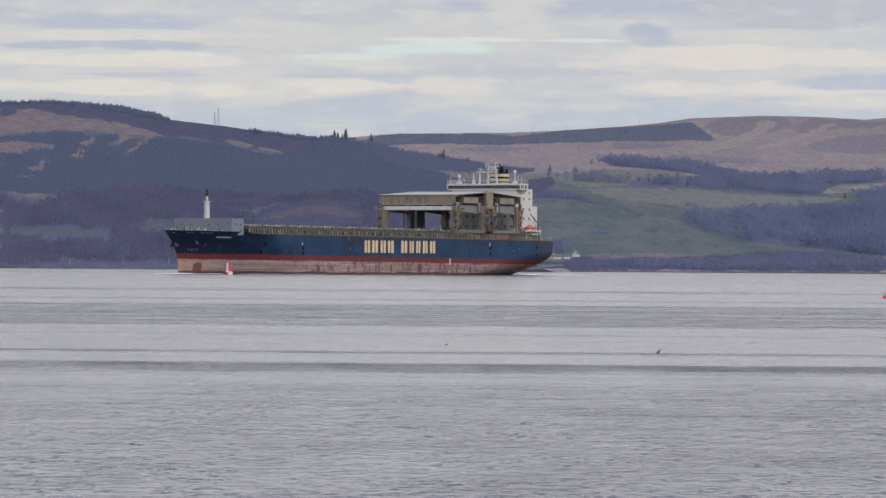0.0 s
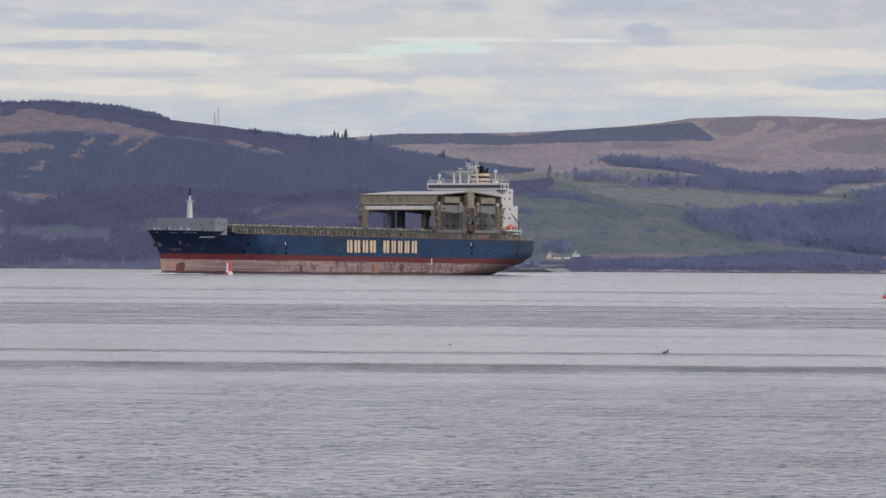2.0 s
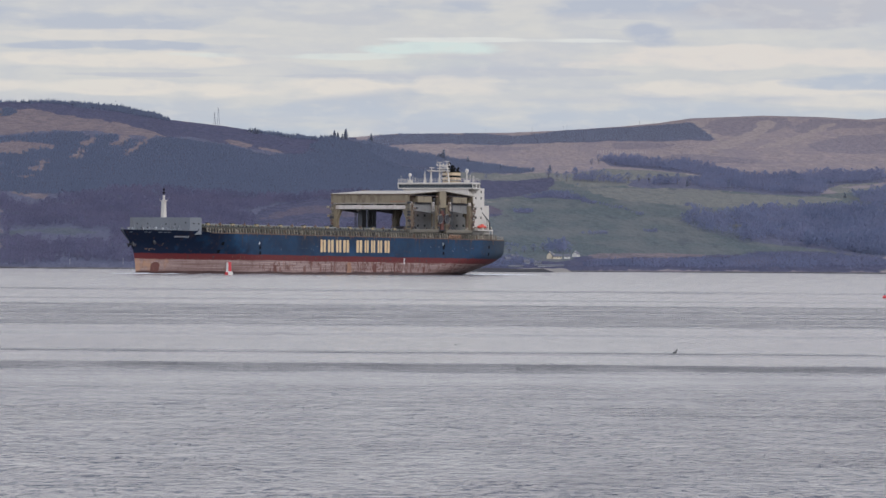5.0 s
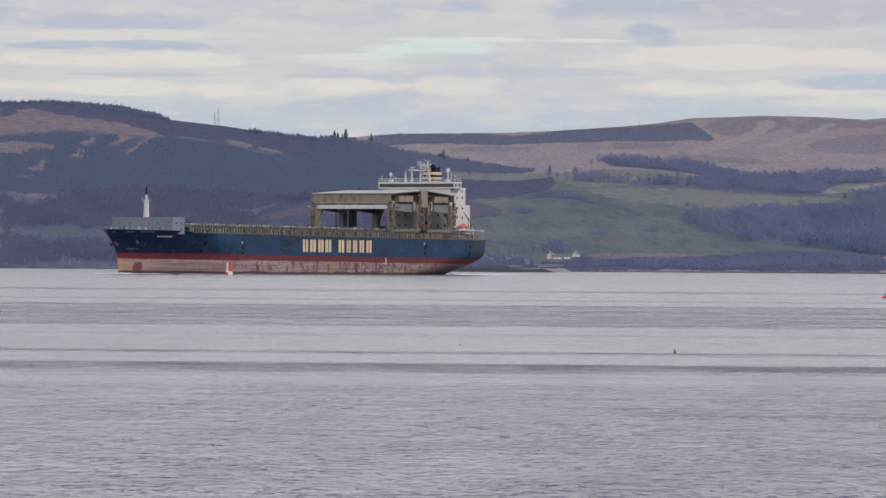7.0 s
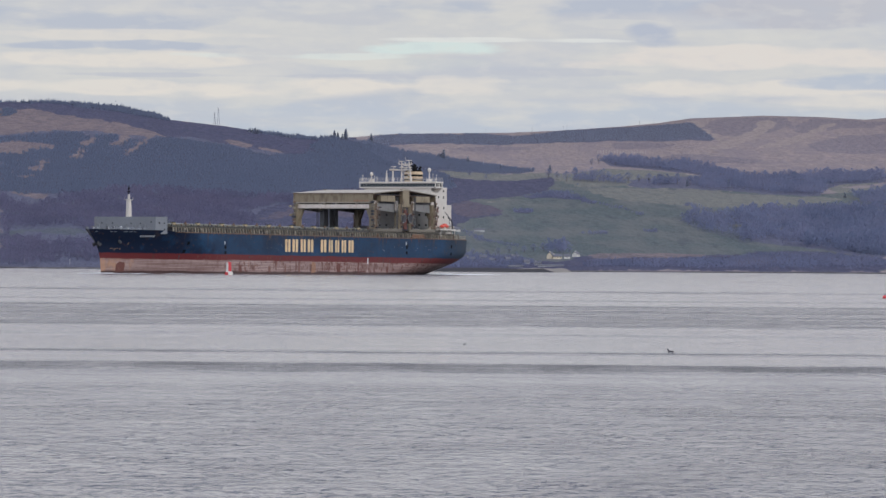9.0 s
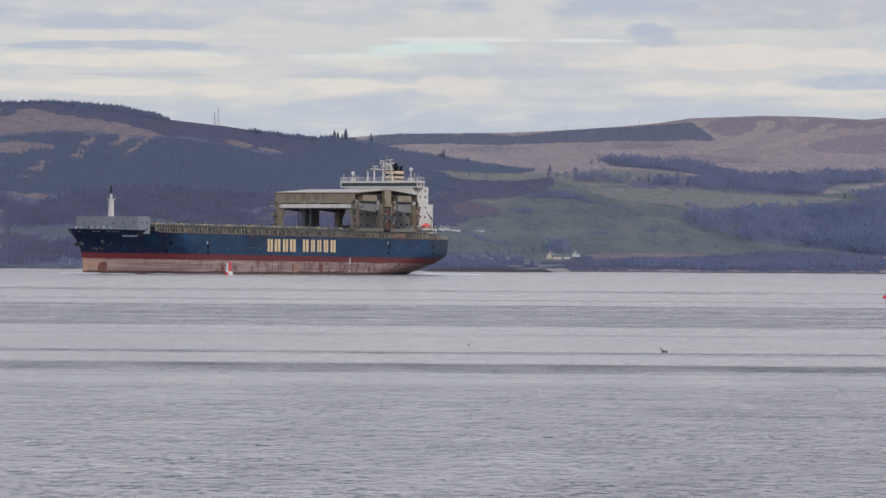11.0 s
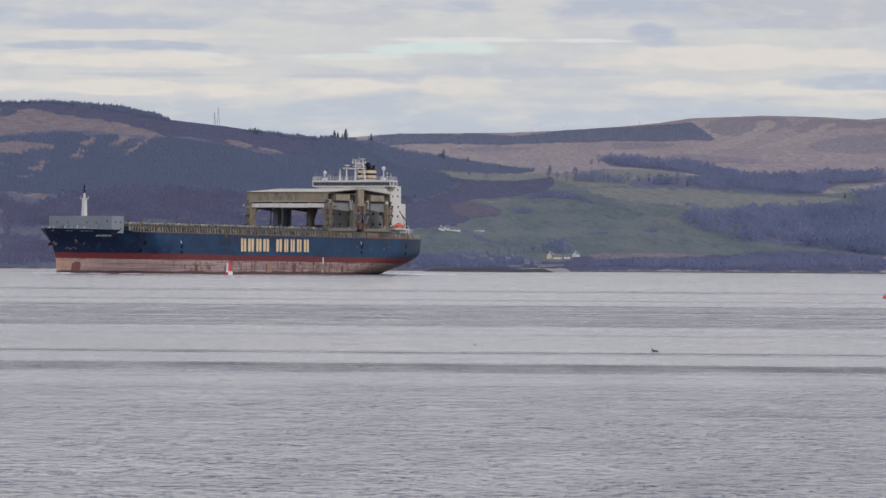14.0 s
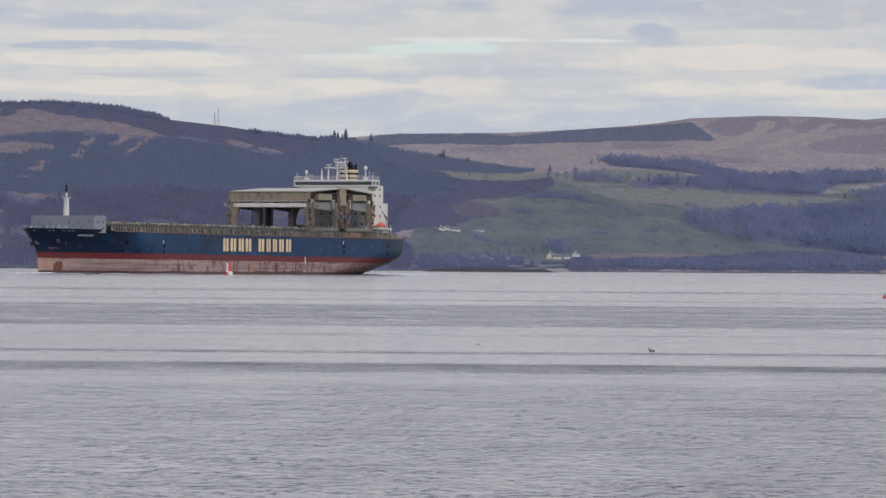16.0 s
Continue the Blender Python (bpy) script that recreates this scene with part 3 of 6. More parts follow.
cover("meadow", (146, 2897), (158, 3004), (187, 3045), (204, 3089), (171, 2564), (164, 2577), (152, 2688), (147, 2798))
cover("wood", (201, 3068), (230, 3137), (247, 3167), (268, 3189), (278, 3178), (300, 3218), (226, 2420), (208, 2471), (202, 2515), (186, 2536), (169, 2578))
cover("wood", (230, 3746), (237, 3650), (261, 3684), (284, 3703), (309, 3729), (341, 3770), (346, 3708), (332, 3566), (303, 3562), (283, 3494), (265, 3349), (220, 3368), (189, 3411), (137, 3534), (146, 3662), (197, 3680))
cover("wood", (135, 4140), (147, 4181), (172, 4082), (196, 3972), (211, 3899), (230, 3746), (231, 3632), (201, 3702), (172, 3850), (140, 3992))
cover("heath", (-14, 2335), (25, 2408), (41, 2368), (56, 2325), (70, 2399), (73, 2406), (131, 2411), (146, 2429), (163, 2466), (182, 2486), (202, 2475), (226, 2426), (214, 2296), (-13, 2207))
cover("bracken", (72, 2406), (80, 2436), (98, 2443), (115, 2436), (135, 2432), (130, 2397), (104, 2385), (78, 2375))
cover("russet", (145, 2360), (167, 2441), (171, 2411), (156, 2319), (145, 2315))
cover("rough", (171, 2833), (178, 2850), (183, 2824), (174, 2782))
cover("rough", (191, 2827), (202, 2868), (208, 2850), (198, 2762), (189, 2763))
cover("bracken", (-243, 2664), (-238, 2684), (-227, 2640), (-213, 2616), (-218, 2595), (-229, 2603))
cover("ling", (249, 4602), (268, 4733), (303, 4768), (343, 4766), (338, 4618), (304, 4439), (270, 4404), (257, 4454))
cover("ling", (335, 4582), (370, 4746), (406, 4770), (440, 4725), (434, 4660), (387, 4616), (348, 4467), (333, 4478))
cover("ling", (325, 4239), (380, 4466), (420, 4510), (383, 4113), (348, 4090), (322, 4132))
cover("ling", (169, 4114), (203, 4104), (242, 4025), (269, 3935), (248, 3891), (210, 3961))
cover("ling", (156, 4447), (192, 4424), (217, 4299), (197, 4294), (157, 4337))
cover("ling", (7, 4150), (50, 4426), (87, 4438), (59, 4347), (22, 4176))
cover("bent", (311, 4676), (326, 4724), (322, 4609), (287, 4350), (251, 4181), (225, 4164), (253, 4292), (290, 4470))
cover("bent", (370, 4637), (389, 4700), (344, 4421), (303, 4206), (269, 4146), (304, 4288), (340, 4461))

fan_b = np.concatenate([np.linspace(-.26, -.104, 50), np.linspace(-.1035, .1035, 640), np.linspace(.104, .26, 50)])
fan_v = np.concatenate([np.linspace(-.02, .12, 60), np.linspace(.125, 1.0, 210), np.linspace(1.01, 1.25, 12)])
gb, gv = np.meshgrid(fan_b, fan_v)
gy = shore(gb) + gv * (crest(gb) - shore(gb))
gx = gb * gy
gz = height(gx, gy)
nr, nc = gb.shape
land_me = bpy.data.meshes.new("hillside")
idx = np.arange(nr * nc).reshape(nr, nc)
quads = np.stack([idx[:-1, :-1], idx[:-1, 1:], idx[1:, 1:], idx[1:, :-1]], -1).reshape(-1, 4)
land_me.from_pydata(np.stack([gx, gy, gz], -1).reshape(-1, 3).tolist(), [], quads.tolist())
land_me.polygons.foreach_set("use_smooth", np.ones(len(land_me.polygons), bool))
layers = {k: np.zeros(gb.shape) for k in ("heath", "ling", "bent", "russet", "meadow", "rough", "pasture", "bracken", "wood", "shingle", "weed")}
for kind, pts in COVERS:
    hit = inside(*ragged(gx, gy, 1.7), pts)
    for k in layers:
        layers[k][hit] = float(k == kind)
for k in layers:
    layers[k][gz < 0.62] = float(k == "shingle")
layers["weed"][gz < 0.30] = 1
for k, a in layers.items():
    for _ in range(2):
        a = (a + np.roll(a, 1, 0) + np.roll(a, -1, 0) + np.roll(a, 1, 1) + np.roll(a, -1, 1)) / 5
    land_me.attributes.new(k, "FLOAT", "POINT").data.foreach_set("value", a.astype(np.float32).ravel())
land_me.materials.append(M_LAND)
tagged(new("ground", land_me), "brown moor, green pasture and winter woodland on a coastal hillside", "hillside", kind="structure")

def roughness_at(y):
    """How ruffled the sea is, by its range from the near shore."""
    return np.interp(100 / np.maximum(y, 1), [0, .20, .222, .230, .335, .352, .372, .380, .392, .470, .480, .497, .540, .552, .580, .600, .68, .80, 1.3],
                     [.6, .6, .6, .95, .95, .5, .5, .9, .5, .5, .9, .5, .5, .95, .9, .5, .62, .66, .62])


wave_rng = np.random.default_rng(3)
near_y = 1 / np.linspace(1 / 76, 1 / 520, 520)
sea_y = np.concatenate([[-800, -200, 20, 50, 70], near_y, 1 / np.linspace(1 / 525, 1 / 2600, 60)])
sea_b = np.linspace(-.106, .106, 940)
sy, sb = np.meshgrid(sea_y, sea_b, indexing="ij")
sx = sb * np.maximum(sy, 20)
wave = np.zeros(sx.shape)
for _ in range(90):
    size = math.exp(wave_rng.uniform(math.log(.22), math.log(1.1)))
    a = radians(wave_rng.uniform(10, 170))
    steep = .016 if size < 0.7 else .008
    wave += steep * size / 6.283 * np.sin(6.283 / size * (sx * math.cos(a) + sy * math.sin(a)) + wave_rng.uniform(0, 6.283))
gust = 1 + .35 * np.sin(sx * .21 + 1.5 * np.sin(sy * .10)) * np.sin(sy * .33 + sx * .07) + .3 * np.sin(sy * .9 + sx * .25 + 2 * np.sin(sx * .3))
wave *= roughness_at(sy * (1 + .012 * np.sin(sx * .11) + .008 * np.sin(sx * .31 + 1))) * np.clip(gust, .55, 1.35)
wave *= np.clip((sy - 74) / 4, 0, 1) * np.clip((520 - sy) / 60, 0, 1)
skirt = [np.full((len(sea_y), 1), v) for v in (3000, 900, 250)]
edge = .106 * np.maximum(sea_y, 20)[:, None]
sx = np.concatenate([-edge - skirt[0], -edge - skirt[1], -edge - skirt[2], sx, edge + skirt[2], edge + skirt[1], edge + skirt[0]], 1)
side = np.zeros((len(sea_y), 3))
wave = np.concatenate([side, wave, side], 1)
sy = np.repeat(sea_y[:, None], sx.shape[1], 1)
sea_me = bpy.data.meshes.new("water")
si = np.arange(sx.size).reshape(sx.shape)
sq = np.stack([si[:-1, :-1], si[:-1, 1:], si[1:, 1:], si[1:, :-1]], -1).reshape(-1, 4)
sea_me.vertices.add(sx.size), sea_me.vertices.foreach_set("co", np.stack([sx, sy, wave], -1).ravel())
sea_me.loops.add(sq.size), sea_me.loops.foreach_set("vertex_index", sq.ravel())
sea_me.polygons.add(len(sq)), sea_me.polygons.foreach_set("loop_start", np.arange(0, sq.size, 4))
sea_me.polygons.foreach_set("use_smooth", np.ones(len(sq), bool))
sea_me.update(calc_edges=True)
sea_me.materials.append(M_WATER)
sea = tagged(new("water", sea_me), "grey rippled sea water with slick wind lanes", "water", kind="structure")

bm = B()
arc = [(-70 + 4 * i) for i in range(36)]
low_ring = [bm.verts.new((4950 * math.sin(radians(a)), 4950 * math.cos(radians(a)), -60)) for a in arc]
top_ring = [bm.verts.new((4950 * math.sin(radians(a)), 4950 * math.cos(radians(a)), 2200)) for a in arc]
for i in range(len(arc) - 1):
    bm.faces.new((low_ring[i], top_ring[i], top_ring[i + 1], low_ring[i + 1]))
sky = tagged(new("backdrop", mesh_of("backdrop", bm, M_SKY)), "layered pale grey and cream cloud over the hills", "sky", kind="structure")

# ---- woods ----
rng = np.random.default_rng(7)
# clearings among the trees
GAPS = [[(-321, 3188), (-282, 3215), (-261, 3178), (-255, 3127), (-274, 3127), (-269, 3066), (-309, 3073)],
        [(-245, 3252), (-243, 3304), (-236, 3257), (-237, 3180), (-238, 3154), (-231, 3056), (-238, 3020), (-241, 3064), (-238, 3102), (-245, 3194)],
        [(-225, 3296), (-222, 3350), (-216, 3290), (-217, 3199), (-222, 3139), (-225, 3212)]]
GAPS += [[(-210, 3306), (-207, 3364), (-204, 3293), (-206, 3156), (-207, 3082), (-211, 3131), (-210, 3216)],
        [(-251, 2863), (-254, 2980), (-250, 3008), (-246, 2943), (-245, 2854)],
        [(-252, 2813), (-246, 2848), (-242, 2820), (-248, 2781)],
        [(-243, 2643), (-239, 2658), (-225, 2602), (-215, 2633), (-209, 2574), (-217, 2515), (-233, 2560)]]
GAPS += [[(-109, 2652), (-87, 2757), (-50, 2882), (-41, 2556), (-66, 2480), (-98, 2458)],
        [(-155, 2435), (-139, 2490), (-131, 2353), (-141, 2305), (-152, 2346)],
        [(-217, 2355), (-193, 2367), (-162, 2335), (-154, 2240), (-182, 2236), (-208, 2257)]]


def scatter(pts, step, thin=-9):
    """Loose rows of places inside an outline."""
    p = np.array(pts, float)
    x0, y0 = p.min(0)
    x1, y1 = p.max(0)
    gx, gy = np.meshgrid(np.arange(x0, x1, step), np.arange(y0, y1, step))
    gx, gy = gx.ravel() + rng.uniform(-.5, .5, gx.size) * step, gy.ravel() + rng.uniform(-.5, .5, gy.size) * step
    gap = np.sin(gx * .17 + 2 * np.sin(gy * .033)) + np.sin(gy * .051 + gx * .09) + rng.normal(0, .6, gx.size)
    ok = inside(*ragged(gx, gy, 1.8), list(pts)) & (gap > thin)
    for g in GAPS:
        ok &= ~inside(*ragged(gx, gy, 1.7), g)
    if not ok.any():
        return p[:, 0], p[:, 1]
    return gx[ok], gy[ok]


def spruce_form(seed, tiers=3, sides=5):
    r = random.Random(seed)
    v, f = [], []
    for t in range(tiers):
        z0, z1 = 0.05 + t * 0.27, 0.05 + t * 0.27 + 0.42
        rad = 0.30 * (1 - t / (tiers + 0.5))
        k = len(v)
        v.append((0, 0, min(1, z1)))
        for i in range(sides):
            a = 2 * math.pi * (i + r.random() * 0.5) / sides
            q = rad * r.uniform(0.7, 1.2)
            v.append((q * math.cos(a), q * math.sin(a), z0 + r.uniform(-.03, .03)))
        f += [(k, k + 1 + i, k + 1 + (i + 1) % sides) for i in range(sides)]
    return np.array(v), np.array(f)


def bare_form(seed, sprays=34):
    """A leafless tree: a trunk, and sprays of twigs that fill a rounded, gappy crown."""
    r = random.Random(seed)
    v, f = [], []
    for s in (0.018, -0.018):
        k = len(v)
        v += [(-s, s, 0), (s, -s, 0), (0, 0, 0.6)]
        f.append((k, k + 1, k + 2))
    for i in range(sprays):
        a, up = r.uniform(0, 6.283), r.random()
        wide = 0.36 * math.sin(math.pi * (0.16 + 0.80 * up)) * r.uniform(0.25, 1.08)
        c = Vector((wide * math.cos(a), wide * math.sin(a), 0.24 + 0.72 * up))
        out = (c - Vector((0, 0, 0.25))).normalized() * r.uniform(0.08, 0.17)
        side = Vector((r.uniform(-1, 1), r.uniform(-1, 1), r.uniform(-.6, .6))).normalized() * r.uniform(0.035, 0.08)
        k = len(v)
        v += [tuple(c - out * .6), tuple(c + out + side), tuple(c + out * 1.2 - side)]
        f.append((k, k + 1, k + 2))
    return np.array(v), np.array(f)


def wood(name, forms, x, y, tall, material, label, category):
    """Many trees of a wood, joined into one mesh."""
    vs, fs, k = [], [], 0
    z = height(x, y)
    for i in range(len(x)):
        v, f = forms[rng.integers(len(forms))]
        h = tall * (0.5 + 0.85 * rng.random() ** 1.4)
        a = rng.uniform(0, 6.283)
        wide = h * rng.uniform(0.85, 1.3)
        c, s = math.cos(a) * wide, math.sin(a) * wide
        vs.append(np.stack([x[i] + v[:, 0] * c - v[:, 1] * s, y[i] + v[:, 0] * s + v[:, 1] * c, z[i] - .2 + v[:, 2] * h], -1))
        fs.append(f + k)
        k += len(v)
    vs, fs = np.concatenate(vs), np.concatenate(fs)
    me = bpy.data.meshes.new(name)
    me.vertices.add(len(vs)), me.vertices.foreach_set("co", vs.ravel())
    me.loops.add(fs.size), me.loops.foreach_set("vertex_index", fs.ravel())
    me.polygons.add(len(fs)), me.polygons.foreach_set("loop_start", np.arange(0, fs.size, 3))
    me.update(calc_edges=True)
    me.materials.append(material)
    return tagged(new(name, me), label, category, kind="stuff")


SPRUCES = [spruce_form(i) for i in range(6)]
BARES = [bare_form(20 + i) for i in range(6)]


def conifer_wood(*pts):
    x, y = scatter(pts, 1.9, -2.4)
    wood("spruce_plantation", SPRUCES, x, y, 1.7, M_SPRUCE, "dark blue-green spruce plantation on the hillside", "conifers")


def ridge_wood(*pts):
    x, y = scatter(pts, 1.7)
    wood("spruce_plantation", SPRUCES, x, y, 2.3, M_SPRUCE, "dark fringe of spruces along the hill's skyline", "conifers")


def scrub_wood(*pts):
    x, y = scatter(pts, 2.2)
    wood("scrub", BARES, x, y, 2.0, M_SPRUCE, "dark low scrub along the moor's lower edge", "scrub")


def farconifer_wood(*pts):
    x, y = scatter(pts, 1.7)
    wood("spruce_plantation", SPRUCES, x, y, 0.9, M_HAZEFAR, "dark spruce plantation along the moor's ridge", "conifers")


def hedge_wood(*pts):
    x, y = scatter(pts, 2.0)
    wood("hedge", BARES, x, y, 1.5, M_TWIGS, "dark straggling field hedge and scrub", "hedge")


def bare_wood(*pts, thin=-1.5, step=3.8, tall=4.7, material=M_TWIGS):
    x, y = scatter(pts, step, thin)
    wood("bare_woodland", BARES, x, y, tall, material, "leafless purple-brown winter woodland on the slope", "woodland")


conifer_wood((-305, 3259), (-284, 3286), (-262, 3308), (-243, 3291), (-226, 3294), (-210, 3290), (-196, 3395), (-180, 3401), (-155, 3386), (-122, 3349), (-104, 3409), (-87, 3546), (-62, 3576), (-40, 3559), (-28, 3560), (1, 3651), (9, 3471), (-5, 3282), (-15, 3116), (-51, 2968), (-88, 2806), (-134, 2791), (-175, 2746), (-215, 2632), (-250, 2675))
conifer_wood((-102, 3505), (-93, 3619), (-81, 3690), (-61, 3760), (-43, 3753), (-40, 3559), (-62, 3560), (-86, 3516))
ridge_wood((-341.5, 3650), (-315.5, 3650), (-302.4, 3650), (-276.3, 3650), (-250, 3641), (-228, 3644), (-210.2, 3650), (-209, 3619), (-228, 3582), (-250, 3581), (-300, 3622), (-341, 3642))
ridge_wood((-333, 3564), (-325, 3569), (-317, 3529), (-318, 3492), (-326, 3488))
ridge_wood((-150.2, 3650), (-124, 3650), (-98, 3657), (-82, 3707), (-83, 3666), (-106, 3611), (-132, 3616))
scrub_wood((-65, 3762), (-43, 3771), (-21, 3836), (-2, 3928), (21, 3969), (54, 3972), (75, 3925), (72, 3891), (39, 3814), (7, 3718), (-11, 3660), (-28, 3577), (-44, 3527))
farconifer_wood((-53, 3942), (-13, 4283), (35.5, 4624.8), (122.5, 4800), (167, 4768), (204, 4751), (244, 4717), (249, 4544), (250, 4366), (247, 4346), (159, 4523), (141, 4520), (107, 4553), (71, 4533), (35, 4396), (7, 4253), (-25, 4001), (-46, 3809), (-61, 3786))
bare_wood((-245, 2624), (-223, 2586), (-212, 2605), (-193, 2686), (-163, 2820), (-122, 2813), (-89, 2820), (-51, 2985), (-18, 3069), (-28, 2818), (-29, 2544), (-14, 2359), (-13, 2214), (-194, 2083), step=2.9, tall=3.0, material=M_WINTER)
bare_wood((136, 4115), (146, 4157), (171, 4057), (195, 3950), (210, 3869), (228, 3714), (230, 3632), (201, 3713), (172, 3861), (141, 4006), thin=-0.6)
bare_wood((97, 3798), (116, 3837), (131, 3669), (161, 3612), (190, 3503), (186, 3433), (137, 3545), (104, 3557), thin=1.1, tall=5.2)
bare_wood((226, 3681), (235, 3618), (258, 3646), (282, 3667), (306, 3702), (338, 3731), (343, 3678), (333, 3576), (304, 3571), (284, 3503), (267, 3369), (220, 3378), (186, 3433), (196, 3622), thin=-0.9)
bare_wood((144, 2855), (155, 2952), (165, 2969), (183, 2978), (197, 3008), (170, 2592), (166, 2598), (154, 2711), (147, 2807), thin=0.5, step=4.6, tall=6.2)
bare_wood((189, 2988), (222, 3025), (239, 3058), (198, 2541), (187, 2550), (165, 2605), thin=-0.1, step=4.4, tall=6.0)
bare_wood((229, 3032), (259, 3079), (271, 3090), (292, 3135), (228, 2440), (209, 2485), (195, 2540), thin=-0.9, step=4.2, tall=6.0, material=M_MIXED)
conifer_wood((212, 2962), (223, 3045), (243, 3061), (260, 3047), (244, 2899), (224, 2828), (208, 2842))
conifer_wood((212, 2528), (236, 2696), (256, 2739), (229, 2453), (216, 2462))
bare_wood((288, 3343), (302, 3400), (316, 3392), (299, 3202), (284, 3198), thin=-0.6)
hedge_wood((71, 2334), (102, 2351), (147, 2385), (161, 2433), (180, 2452), (199, 2441), (224, 2395), (217, 2325), (141, 2293), (69, 2273))
hedge_wood((-12, 2338), (5, 2390), (22, 2405), (38, 2375), (49, 2346), (40, 2298), (-12, 2241))
bare_wood((53, 2463), (57, 2528), (65, 2528), (66, 2462), (61, 2439))
hedge_wood((54, 3404), (68, 3453), (79, 3500), (93, 3452), (99, 3327), (107, 3266), (100, 3240), (93, 3334), (81, 3382), (66, 3378))
hedge_wood((107, 3250), (123, 3068), (122, 3050), (107, 3230))
hedge_wood((123, 3039), (127, 3044), (128, 2997), (124, 2992))
hedge_wood((47, 3168), (55, 3194), (61, 3155), (56, 3135), (48, 3135))
hedge_wood((158, 3141), (165, 3146), (171, 3130), (163, 3110))
hedge_wood((10, 2733), (21, 2626), (41, 2534), (41, 2518), (20, 2600), (10, 2708))
hedge_wood((79, 2749), (95, 2753), (95, 2717), (78, 2721))
hedge_wood((117, 2768), (126, 2769), (125, 2735), (116, 2743))


# ---- the cargo ship: x forward, y to port, z up, origin amidships at the waterline ----
ship = tagged(new("cargo_ship"), "blue open-hatch cargo ship with faded red boot-top and two gantry cranes", "ship")


def lerp(x, *pts):
    return float(np.interp(x, [p[0] for p in pts], [p[1] for p in pts]))


def stem_x(z):
    return lerp(z, (-2, 90.4), (0, 90.8), (5, 91.5), (8, 92.8), (9.5, 94.0), (11, 95.6), (13, 97.7))


def stern_x(z):
    return lerp(z, (-2, -80), (0, -84), (2, -90), (4, -95.3), (6, -98.9), (7, -99.3), (12, -99.6))


def sheer(x):
    return lerp(x, (-99.6, 11.35), (72.9, 12.35), (73.0, 12.35), (76, 12.75), (97.7, 13.0))


def beam_at(x, z):
    k = min(1.0, max(0.0, (stem_x(z) - x) / lerp(z, (0, 46), (6, 42), (13, 35))))
    fore = 1 - (1 - k) ** lerp(z, (0, 1.75), (13, 2.1))
    if z < 4:
        fore = max(fore, 0.0)
    q = min(1.0, max(0.0, (x - stern_x(z)) / lerp(z, (0, 46), (6, 26), (13, 20))))
    tail = lerp(z, (-2, 0.25), (0, 0.42), (4, 0.72), (6.5, 0.83), (12, 0.85))
    return 15.5 * fore * (tail + (1 - tail) * (1 - (1 - q) ** 2))


def build_hull():
    bm = B()
    levels = [-1.5, -0.4, 0.5, 1.6, 2.8, 3.8, 4.55, 5.3, 5.95, 7.2, 8.5, 9.8, 11.0, None]
    cols = 90
    sides = []
    for sgn in (1, -1):
        rows = []
        for z in levels:
            row = []
            for i in range(cols + 1):
                t = 0.5 - 0.5 * math.cos(math.pi * i / cols)
                zz = 12.0 if z is None else z
                x = stem_x(zz) + (stern_x(zz) - stem_x(zz)) * t
                if z is None:
                    x = stem_x(12.9) + (stern_x(12) - stem_x(12.9)) * t
                    zz = sheer(x)
                row.append(bm.verts.new((x, sgn * beam_at(x, min(zz, 12.99)), zz)))
            rows.append(row)
        for a, b in zip(rows, rows[1:]):
            for i in range(cols):
                q = (a[i], a[i + 1], b[i + 1], b[i])
                bm.faces.new(q if sgn > 0 else q[::-1])
        sides.append(rows)
    port, stbd = sides
    for a, b, c, d in zip(port, port[1:], stbd, stbd[1:]):
        bm.faces.new((a[-1], c[-1], d[-1], b[-1]))
    bmesh.ops.remove_doubles(bm, verts=bm.verts, dist=0.002)
    bmesh.ops.recalc_face_normals(bm, faces=bm.faces)
    for f in bm.faces:
        f.smooth = True
    return part("hull", bm, M_HULL, ship, "weathered blue hull over a red stripe and rust-streaked pink bottom")


hull = build_hull()

# decks inside the hull's edge
bm = B()
ring = [(x, beam_at(x, 11) - 0.15) for x in np.linspace(-99, 72, 40)]
vs = [bm.verts.new((x, y, sheer(x) - 0.25)) for x, y in ring] + [bm.verts.new((x, -y, sheer(x) - 0.25)) for x, y in reversed(ring)]
bm.faces.new(vs)
part("main_deck", bm, M_HATCH, ship)
bm = B()
ring = [(x, max(0.05, beam_at(x, 12) - 0.15)) for x in np.linspace(72, 96.8, 24)]
vs = [bm.verts.new((x, y, 11.75)) for x, y in ring] + [bm.verts.new((x, -y, 11.75)) for x, y in reversed(ring)]
bm.faces.new(vs)
part("forecastle_deck", bm, M_GREY, ship)

# rubbing strake along the top of the side
for sgn in (1, -1):
    bm = B()
    pts = np.linspace(-98.5, 72, 50)
    a = [[bm.verts.new((x, sgn * (beam_at(x, min(sheer(x), 12)) + o), sheer(x) + dz)) for x in pts] for o, dz in ((0.02, -0.22), (0.16, -0.2), (0.16, 0.06), (-0.25, 0.06))]
    for r, s in zip(a, a[1:]):
        for i in range(len(pts) - 1):
            bm.faces.new((r[i], r[i + 1], s[i + 1], s[i]))
    part("gunwale", bm, M_RUSTY, ship, "rusty top edge of the hull side")

